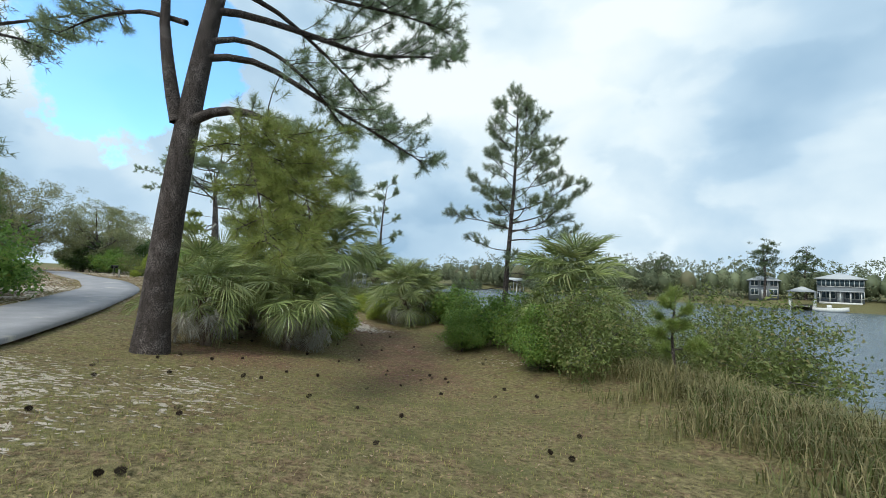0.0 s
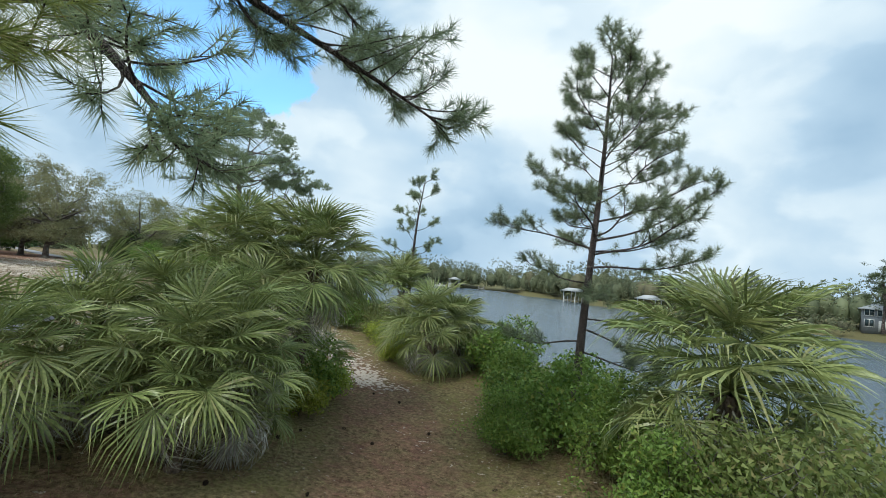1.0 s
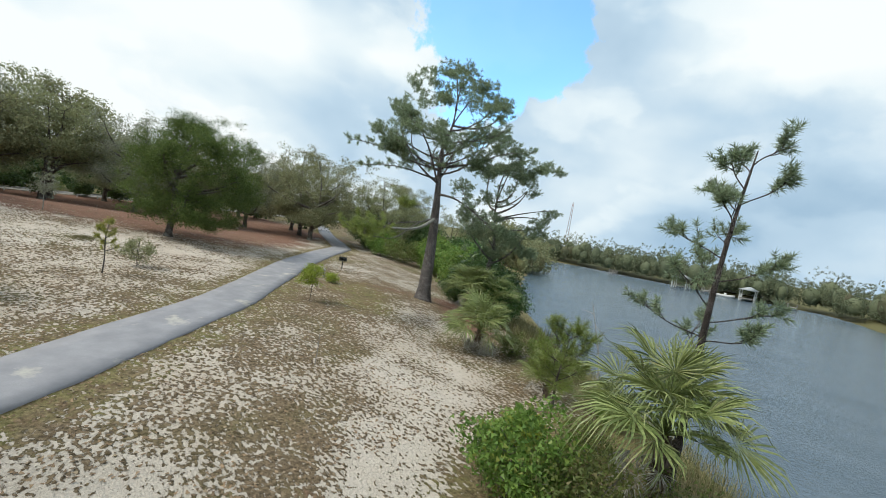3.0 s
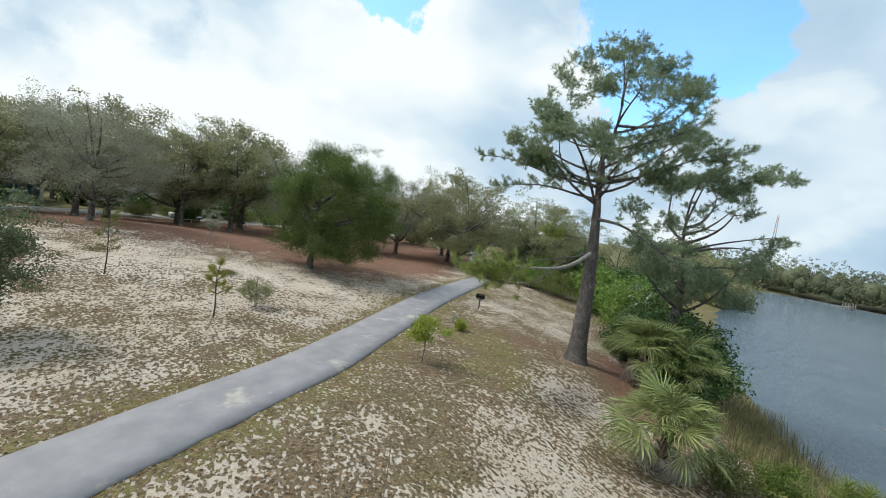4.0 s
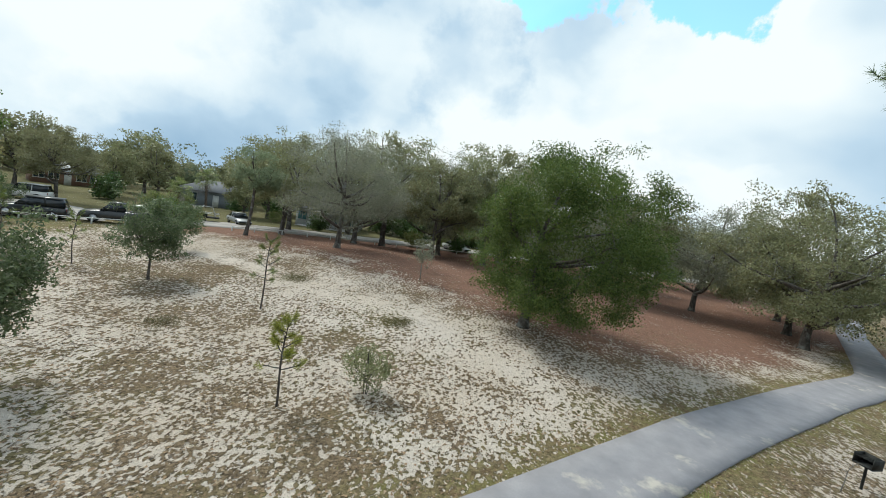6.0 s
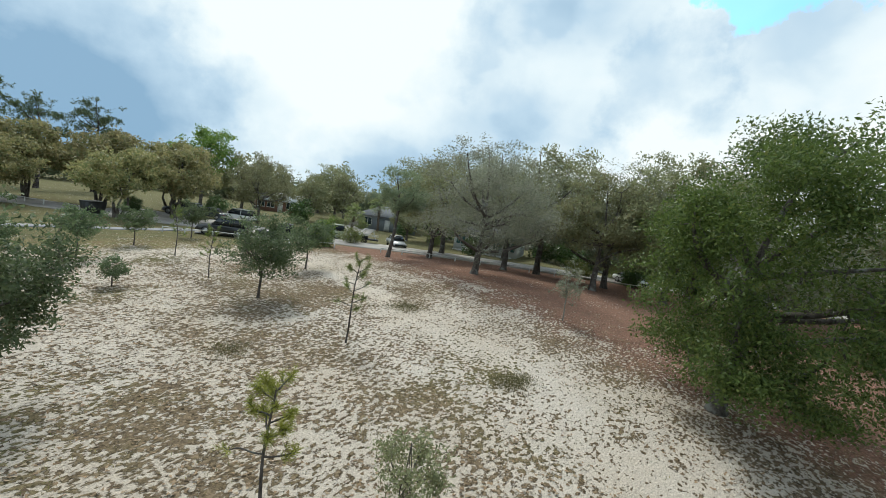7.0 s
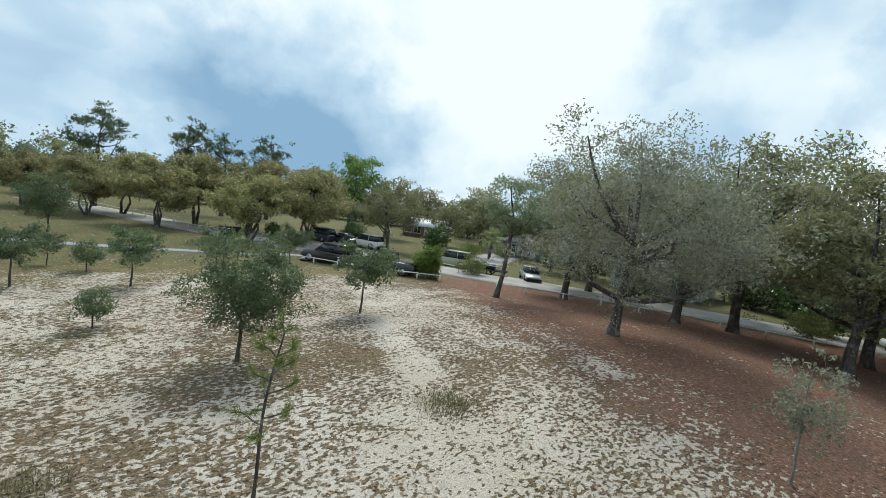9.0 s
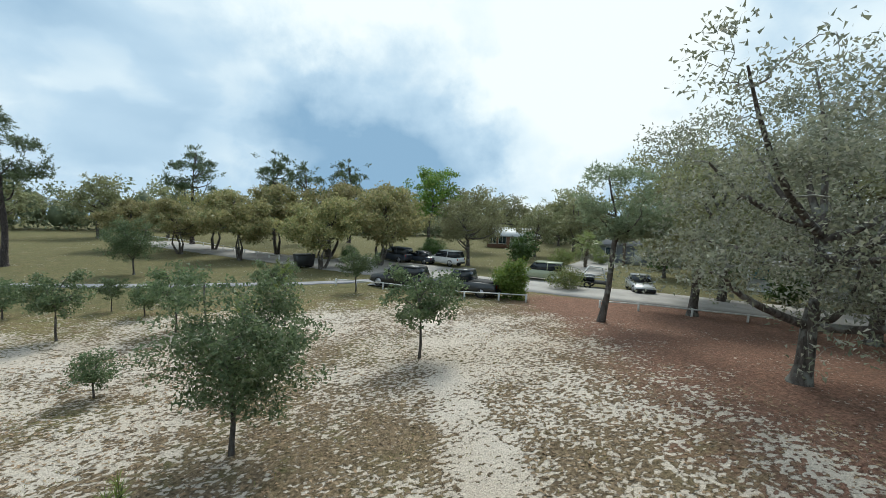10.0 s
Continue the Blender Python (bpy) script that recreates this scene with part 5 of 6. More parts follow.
for x, y, rz, s in ((-39.7, 2.8, 120, 0.95), (-38.3, 9.9, 250, 0.85)):
    copy_thing(pn, at(x, y, rz, 0, s))
pine("young_pine", 82, 2.6, 0.022, "thin young pine with yellow-green tufts on the sand", NEEDLES_YELLOW, OAK_BARK, lean=(0.08, 0.1), m=at(-30.2, 27.4), crown=(1.0, 2.6, 12, 0.42), shoot=0.12, reach=0.12, twiglets=2, cone=True, needle=(0.18, 0.009, 30), fine=0.008, category="sapling", bare=0.2, leafy=0.5)
broadleaf("shrub", 83, 1.9, 1.0, 0.15, 0.02, "grey-green round bush on the sand", OAK_DULL, OAK_BARK, twigs=1.4, clumps=80, per=34, pads=(14, 0.4, 0.9, 0.3), leaf=(0.09, 0.04), clump=0.16, fork=0.25, stems=3, m=at(-32.2, 29.4), category="bush", limbs=4)
broadleaf("shrub", 84, 3.0, 1.4, 0.2, 0.03, "bright green roadside bush", SHRUB_GREEN, OAK_BARK, clumps=130, per=50, leaf=(0.16, 0.09), clump=0.3, fork=0.4, stems=3, m=at(-54.4, 0.4), category="bush", limbs=4)
broadleaf("sapling", 85, 2.1, 1.0, 0.9, 0.022, "sapling with a bright yellow-green head", SHRUB_YELLOW, OAK_BARK, clumps=70, per=34, leaf=(0.11, 0.05), clump=0.16, fork=0.9, m=at(-23.9, 35.5), category="sapling", limbs=7, pads=(12, 0.38, 0.8, 0.1), lump=0.4)
broadleaf("sapling", 86, 0.7, 0.4, 0.1, 0.012, "low light green seedling by the path", SHRUB_YELLOW, OAK_BARK, clumps=36, per=30, leaf=(0.1, 0.05), clump=0.16, fork=0.2, stems=2, m=at(-28.3, 40.0), category="sapling", limbs=4)

# ---- palms along the trail ----
for i, (x, y, n, tr, s, hd) in enumerate(((-5.2, 15.1, 76, 1.7, 1.15, 2), (-6.5, 14.3, 76, 1.9, 1.2, 2), (-7.8, 15.8, 64, 1.9, 1.15, 2), (-5.8, 16.9, 76, 2.0, 1.2, 2), (-5.7, 17.9, 50, 0.9, 1.1, 2), (-7.0, 13.2, 40, 1.3, 1.1, 1))):
    palm("saw_palmetto", 100 + i, x, y, n, tr, s, "dense saw palmetto clump with dry fronds at its foot", 20, "palmetto", hd, -22)
palm("cabbage_palm", 110, -5.2, 19.2, 92, 4.2, 1.3, "cabbage palm with a full head of fan fronds", 26, "palm", 1, -32)
palm("cabbage_palm", 119, -6.6, 18.6, 86, 3.6, 1.3, "cabbage palm with a full head of fan fronds", 24, "palm", 1, -32)
palm("saw_palmetto", 120, -5.3, 21.2, 34, 0.6, 0.95, "low palmetto at the trail's edge", 5, "palmetto", 1, 12)
palm("saw_palmetto", 111, -1.5, 25.8, 112, 1.6, 1.5, "upright palmetto with grey dry fronds beside the trail", 24, "palmetto", 2, -12)
palm("saw_palmetto", 112, -5.2, 33.6, 60, 2.2, 1.5, "palmetto above the bank", 6, "palmetto", 1, 10)
palm("cabbage_palm", 113, 4.6, 16.6, 84, 3.0, 1.5, "broad cabbage palm above the shore shrubs", 24, "palm", 1, -30)
palm("cabbage_palm", 131, -76.5, -18.4, 40, 2.6, 1.4, "cabbage palm beside the side street", 14, "palm", 1, -25)
palm("cabbage_palm", 132, -84.5, -20.0, 36, 4.6, 1.4, "tall cabbage palm in front of a grey house", 10, "palm", 1, -25)
palm("saw_palmetto", 114, -15.7, 40.2, 66, 1.4, 1.3, "palmetto with a tan dry skirt beside the sandy trail", 22, "palmetto", 1, 5)
palm("saw_palmetto", 115, -19.0, 46.2, 48, 1.7, 1.2, "palmetto in the shade of the pine", 6, "palmetto", 1, 5)
palm("saw_palmetto", 116, -20.9, 45.7, 60, 1.6, 1.35, "palmetto in the shade of the pine", 6, "palmetto", 1, 5)
palm("saw_palmetto", 117, 7.3, 13.8, 14, 0.15, 0.75, "small palmetto in the reeds", 1, "palmetto", 1, 20)
palm("saw_palmetto", 118, -10.6, 38.4, 24, 0.5, 0.95, "low palmetto on the bank", 3, "palmetto", 1, 15)

# ---- shrubs along the shore ----
sg = broadleaf("shrub", 121, 2.3, 1.6, 0.1, 0.025, "leafy bright green shore shrub", SHRUB_GREEN, OAK_BARK, clumps=150, per=29, leaf=(0.13, 0.09), clump=0.26, fork=0.3, stems=4, m=at(2.4, 19.6), category="shrub", far=True, limbs=4)
so = broadleaf("shrub", 122, 2.0, 1.7, 0.1, 0.022, "twiggy olive shore shrub", SHRUB_OLIVE, OAK_BARK, clumps=130, per=26, leaf=(0.118, 0.068), clump=0.26, fork=0.3, stems=4, twigs=1.3, m=at(4.4, 15.2), category="shrub", far=True, limbs=4, lump=0.3)
sgn = broadleaf("shrub", 125, 2.3, 1.6, 0.1, 0.025, "leafy bright green shore shrub", SHRUB_GREEN, OAK_BARK, clumps=230, per=52, leaf=(0.085, 0.05), clump=0.24, fork=0.3, stems=4, m=at(3.6, 17.6), category="shrub", far=True, limbs=4, lump=0.32)
son = broadleaf("shrub", 126, 2.0, 1.7, 0.1, 0.022, "twiggy olive shore shrub", SHRUB_OLIVE, OAK_BARK, clumps=200, per=46, leaf=(0.078, 0.045), clump=0.25, fork=0.3, stems=4, twigs=1.0, m=at(4.4, 13.2, 150, 0, 1.2), category="shrub", far=True, limbs=4, lump=0.4)
sdf = broadleaf("shrub", 127, 3.4, 2.1, 0.2, 0.04, "dark evergreen shrub by the houses", SHRUB_DARK, OAK_BARK, clumps=90, per=22, leaf=(0.28, 0.2), clump=0.36, fork=0.5, stems=2, twigs=0.3, m=at(-93, 17), category="shrub", far=True, limbs=3)
sd = broadleaf("shrub", 123, 3.4, 2.1, 0.2, 0.04, "dark glossy evergreen shrub on the bank", SHRUB_DARK, OAK_BARK, clumps=180, per=36, leaf=(0.135, 0.108), clump=0.34, fork=0.5, stems=3, m=at(-19.0, 47.0), category="shrub", far=True, limbs=5)
sy = broadleaf("shrub", 124, 1.2, 1.0, 0.05, 0.015, "low yellow-green shrub by the trail", SHRUB_YELLOW, OAK_BARK, clumps=110, per=45, leaf=(0.084, 0.047), clump=0.18, fork=0.15, stems=5, m=at(-4.7, 18.7), category="shrub", far=True, limbs=5, lump=0.4, pads=(13, 0.42, 0.9, 0.2))
for src, x, y, rz, s in ((sg, 1.2, 22.0, 80, 0.85), (sg, 3.4, 22.8, 200, 0.9), (sgn, 3.3, 14.4, 20, 0.9), (son, 5.8, 15.0, 250, 0.95), (son, 9.4, 13.6, 30, 1.35), (son, 10.4, 14.8, 100, 1.25), (son, 8.2, 12.8, 160, 0.85), (son, 7.4, 17.0, 70, 0.9), (sg, 0.4, 27.6, 70, 0.75), (sg, 0.9, 25.2, 10, 1.1), (so, -1.0, 29.4, 300, 0.85), (sg, -3.2, 30.6, 220, 0.75), (so, -4.4, 33.0, 140, 0.9), (so, -7.6, 35.2, 20, 0.7), (sg, -8.0, 38.6, 100, 0.5), (so, -11.6, 40.4, 200, 0.8), (sg, -8.0, 31.6, 50, 1.05), (so, -6.4, 31.9, 10, 1.0), (sy, -9.2, 33.6, 120, 1.0), (sy, -3.6, 27.9, 80, 1.15), (sy, -4.9, 28.6, 190, 1.15), (sy, -4.0, 26.3, 10, 0.8), (so, -2.9, 25.6, 240, 0.5), (so, -5.6, 29.8, 140, 0.75), (sg, -13.4, 43.0, 0, 0.55),
                         (so, -14.4, 41.8, 80, 0.7), (sd, -20.4, 49.0, 130, 1.25), (sd, -22.8, 51.2, 20, 1.25), (sd, -26.4, 54.6, 300, 1.35), (sd, -25.0, 50.4, 60, 1.0), (sg, -30.0, 56.5, 160, 1.7), (sg, -33.2, 59.6, 40, 1.9), (sg, -37.0, 61.5, 250, 2.0), (sg, -41.0, 64.5, 100, 2.0), (sd, -35.5, 64.5, 10, 1.7), (sd, -46.0, 68.0, 80, 1.8), (sg, -51.5, 68.5, 200, 2.0), (sd, -58.0, 74.0, 170, 2.0), (sg, -66.0, 78.0, 20, 2.2),
                         (sg, -16.6, 15.6, 0, 1.2), (so, -18.5, 18.0, 60, 1.0), (sg, -46, 60, 60, 1.5), (sd, -53, 64, 60, 1.6), (so, -2.9, 28.9, 90, 0.8), (sg, -5.0, 19.4, 30, 0.85), (sy, -4.7, 20.6, 0, 1.0), (sgn, 0.9, 18.8, 70, 0.75), (sg, -24.0, 52.6, 110, 1.3), (so, -42.5, 60.5, 10, 1.6), (so, -62, -3.5, 0, 1.1), (so, -79, 18.5, 100, 1.2), (sdf, -83, 31, 30, 0.8), (sdf, -83.5, 18, 70, 1.0), (sdf, -90, 28, 150, 1.1), (sdf, -77.5, 4.5, 10, 0.9), (so, -92.5, 33, 60, 1.3), (sdf, -96, 42, 260, 1.2), (so, -86, 21.5, 200, 1.2), (sdf, -80.5, 24.5, 30, 0.7), (sdf, -88, 36, 200, 0.9), (sd, -60, -30, 100, 0.9), (sd, -48, -26.5, 60, 0.6), (sdf, -92, 9.5, 10, 1.5), (sdf, -95, 30, 80, 1.7), (sdf, -98, 37, 150, 1.8), (sdf, -103, 47, 220, 1.9), (sdf, -108, 58, 300, 2.0), (sdf, -94, 24.5, 40, 1.2), (sdf, -91, 13, 100, 1.2), (sdf, -97, -6.5, 200, 1.7), (sdf, -92, -11, 130, 1.4), (sdf, -86, -15, 20, 1.0), (sdf, -100, -16, 260, 1.7), (so, -82, -22, 60, 1.1), (so, -75, -21, 0, 1.2), (sdf, -72, -26, 70, 1.2), (so, -80, -4, 140, 1.0), (sdf, -88, 41, 310, 1.3), (sdf, -93, 48, 30, 1.5), (sdf, -98, 58, 190, 1.7), (sdf, -90, 64, 100, 1.8), (sdf, -80, 70, 250, 1.9)):
    copy_thing(src, at(x, y, rz, 0, s))

# ---- grass and litter ----
rng = np.random.default_rng(7)


def scatter(n, x0, x1, y0, y1, keep=None):
    x, y = rng.uniform(x0, x1, n), rng.uniform(y0, y1, n)
    if keep is not None:
        k = keep(x, y)
        x, y = x[k], y[k]
    return np.stack([x, y, height(x, y)], 1)


def patches(x, y, f, p):
    return np.sin(x * f + p + 1.7 * np.sin(y * f * 0.7)) * np.sin(y * f * 1.1 - p + 1.3 * np.sin(x * f * 0.8))


b = Build()
p = scatter(76000, 1.5, 14, -3, 19, lambda x, y: (shore_dist(x, y) < np.interp(y, [0, 6, 13, 19], [9.6, 9.0, 7.4, 6.5]) + 0.9 * patches(x, y, 1.9, 0.4)) & (shore_dist(x, y) > -0.6) & (patches(x, y, 1.3, 0.4) + 0.6 * patches(x, y, 3.3, 1.0) > -0.45))
p = p[rng.uniform(0, 1, len(p)) < smooth((np.interp(p[:, 1], [0, 6, 13, 19], [10, 9.5, 8, 7]) - shore_dist(p[:, 0], p[:, 1])) / 3.0) * 0.85 + 0.06]
blades(b, p, 0.22 + 0.62 * smooth((9.4 - shore_dist(p[:, 0], p[:, 1])) / 4.0) * (0.75 + 0.4 * patches(p[:, 0], p[:, 1], 0.9, 2.0)), 0.017, rng, 1.5)
p = scatter(62000, -30, 8, 24, 58, lambda x, y: (shore_dist(x, y) < 5.6 + patches(x, y, 1.1, 0.3)) & (shore_dist(x, y) > -0.5))
blades(b, p, 0.8, 0.020, rng, 1.1)
tagged(new("marsh_grass", b.mesh("marsh_grass", REED)), "tall dry marsh grass along the shore", "grass", kind="stuff")

b = Build()
blades(b, scatter(50000, -9, 6, 0.5, 16, lambda x, y: (shore_dist(x, y) > 6.5) & (rng.uniform(0, 1, x.shape) < np.clip(1.25 - np.hypot(x, y - 2) / 15, 0.15, 1))), 0.055, 0.007, rng, 1.4)
blades(b, scatter(18000, -48, -12, 6, 44, lambda x, y: (near_line(x, y, PATH_LINE) > 1.3) & (patches(x, y, 0.9, 1.0) > 0.05)), 0.07, 0.012, rng, 1.3)
tagged(new("lawn_grass", b.mesh("lawn_grass", TURF)), "short worn turf of dry yellow-green grass", "grass", kind="stuff")

b = Build()
p = scatter(52000, -52, -11, 4, 46, lambda x, y: (near_line(x, y, PATH_LINE) > 1.2) & (near_line(x, y, FIELD_TRAIL) > 0.9) & (patches(x, y, 1.7, 0.2) + 0.5 * patches(x, y, 4.1, 2.0) > -0.35))
p[:, 2] += 0.015
small_leaves(b, p, 0.10, 0.075, rng, up=4.0)
p = scatter(22000, -9, 3, 2, 27, lambda x, y: (shore_dist(x, y) > 6) & (patches(x, y, 1.1, 0.7) > -0.2))
p[:, 2] += 0.012
small_leaves(b, p, 0.045, 0.025, rng, up=3.0)
tagged(new("leaf_litter", b.mesh("leaf_litter", LITTER)), "scattered brown fallen leaves on the sand", "leaf litter", kind="stuff")

# tufts of taller grass in dark patches
b = Build()
for x, y, r, n in ((-42.8, 20.6, 0.9, 1300), (-33.8, 20.0, 0.8, 700), (-39.3, 28.2, 0.7, 900), (-40.0, 28.4, 0.6, 600)):
    q = rng.normal(size=(n, 2)) * r * 0.5
    blades(b, np.stack([x + q[:, 0], y + q[:, 1], height(x + q[:, 0], y + q[:, 1])], 1), 0.10, 0.016, rng, 2.2)
tagged(new("grass_tufts", b.mesh("grass_tufts", WIRY)), "low tufts of wiry olive grass on sand", "grass", kind="stuff")

# ---- the far shore and the distance ----
def woods(name, seed, line, depth, h, mat, label, spacing=3.2, leaf=0.9, per=60, base_lift=0.0, count=40, core_size=0.38):
    """A far belt of trees as one mass of clumped leaves and trunks."""
    r = np.random.default_rng(seed)
    q, d = along(line, spacing)
    b = Build()
    pts = []
    for (x, y), (dx, dy) in zip(q, d):
        for k in range(int(depth / 5) + 1):
            o = k * 5 + r.uniform(-2, 2)
            px, py = x - dy * o + r.uniform(-1.5, 1.5), y + dx * o + r.uniform(-1.5, 1.5)
            hh = h * r.choice((0.7, 0.8, 0.88, 0.95, 1.1)) * r.uniform(0.92, 1.08) * (1 + 0.08 * k)
            rr = hh * r.uniform(0.36, 0.58)
            c = crown_points(r, count, rr, rr, 0.0, hh, 0.72, 0.10)
            c += [px, py, float(height(px, py)) + base_lift]
            pts.append(c)
            u, w = np.meshgrid(np.linspace(0, 2 * np.pi, 8, endpoint=False), np.linspace(-1.2, 1.45, 5), indexing="ij")
            lump = rr * (core_size + 0.05 * np.sin(3 * u + r.uniform(0, 6)) * np.cos(2 * w + r.uniform(0, 6)))
            core = np.stack([px + lump * np.cos(u) * np.cos(w), py + lump * np.sin(u) * np.cos(w), float(height(px, py)) + base_lift + hh * (0.36 + 0.28 * np.sin(w))], -1)
            i, j = np.meshgrid(np.arange(8), np.arange(4), indexing="ij")
            b.add(core, np.stack([i * 5 + j, (i + 1) % 8 * 5 + j, (i + 1) % 8 * 5 + j + 1, i * 5 + j + 1], -1).reshape(-1, 4))
    c = np.concatenate(pts)
    w = np.repeat(c, per // 10, 0) + blob(r, len(c) * (per // 10)) * leaf * 0.8
    w[:, 2] = np.maximum(w[:, 2], height(w[:, 0], w[:, 1]) + 0.2)
    small_leaves(b, w, leaf, leaf * 0.75, r, 0.4)
    return tagged(new(name, b.mesh(name, mat)), label, "woods", kind="stuff")


woods("far_woods", 201, [(-150, 219), (-95, 213), (-60, 206), (-4, 212)], 14, 11, FAR_GREEN, "belt of mixed trees on the far bank", 3.6, 0.44, 90, 0.0, 84, 0.42)
woods("far_woods", 206, [(-4, 216), (27, 175), (44, 137), (62, 119)], 9, 12, FAR_GREEN, "mixed trees along the bayou's nearer bend", 3.6, 0.36, 120, 0.0, 84, 0.42)
woods("far_woods", 202, [(58, 126), (72, 116), (90, 100), (106, 74), (150, 30), (205, -20)], 9, 10.5, FAR_GREEN, "tall woods behind the waterfront houses", 3.6, 0.36, 110, 0.0, 84, 0.4)
woods("far_woods", 205, [(50, 121), (62, 112), (70, 102)], 2, 3.5, FAR_GREEN, "low bushes at the far water's edge", 3.0, 0.32, 60, 0.0, 60, 0.4)
woods("far_woods", 203, [(-52, 112), (-74, 150), (-102, 198)], 10, 9, OAK_DULL, "trees on the near bank's far end", 3.5, 0.55, 60, 0.0, 80, 0.3)
woods("far_woods", 204, [(-122, 120), (-134, 60), (-126, 10), (-118, -45), (-92, -84), (-30, -86), (20, -74), (62, -46)], 8, 9.5, FAR_GREEN, "trees closing the neighbourhood behind the houses", 3.6, 0.6, 40, 0.0, 72, 0.35)

# ---- vehicles ----
def paint_mat(name, col, rough=0.3):
    k = Mat(name)
    c = k.mix(k.rng(k.noise(4.0, 3), 0.3, 0.7, 0, 0.25), col, tuple(v * 0.7 + 0.02 for v in col))
    k.b.inputs["Coat Weight"].default_value = 0.5
    return k.done(c, rough)


GLASS_DARK = plain_mat("tinted_glass", (0.015, 0.02, 0.025), 0.08, 0.0, 0.05)
RUBBER = plain_mat("rubber", (0.02, 0.02, 0.02), 0.85)
ALLOY = plain_mat("alloy", (0.5, 0.5, 0.52), 0.35, 0.9)
LENS_RED = plain_mat("tail_lens", (0.35, 0.02, 0.02), 0.25)
LENS_CLEAR = plain_mat("head_lens", (0.75, 0.76, 0.78), 0.15)
WHITE_PAINT = plain_mat("white_paint", (0.72, 0.72, 0.70), 0.6)
STEEL = plain_mat("galvanised_steel", (0.42, 0.43, 0.44), 0.5, 0.6)


def loft(b, sections):
    """A skin through rings of equal length, closed at both ends."""
    n = len(sections[0])
    v = np.array(sections, float).reshape(-1, 3)
    f = []
    for i in range(len(sections) - 1):
        for j in range(n):
            k = (j + 1) % n
            f.append([i * n + j, i * n + k, (i + 1) * n + k, (i + 1) * n + j])
    last = (len(sections) - 1) * n
    return b.add(v, f, [list(range(n - 1, -1, -1))], [list(range(last, last + n))])


def body_ring(x, w, z0, z1, c=0.10):
    return [(x, -w + c * 0.6, z0), (x, w - c * 0.6, z0), (x, w, z0 + c), (x, w, z1 - c * 1.4), (x, w - c * 1.3, z1), (x, -w + c * 1.3, z1), (x, -w, z1 - c * 1.4), (x, -w, z0 + c)]


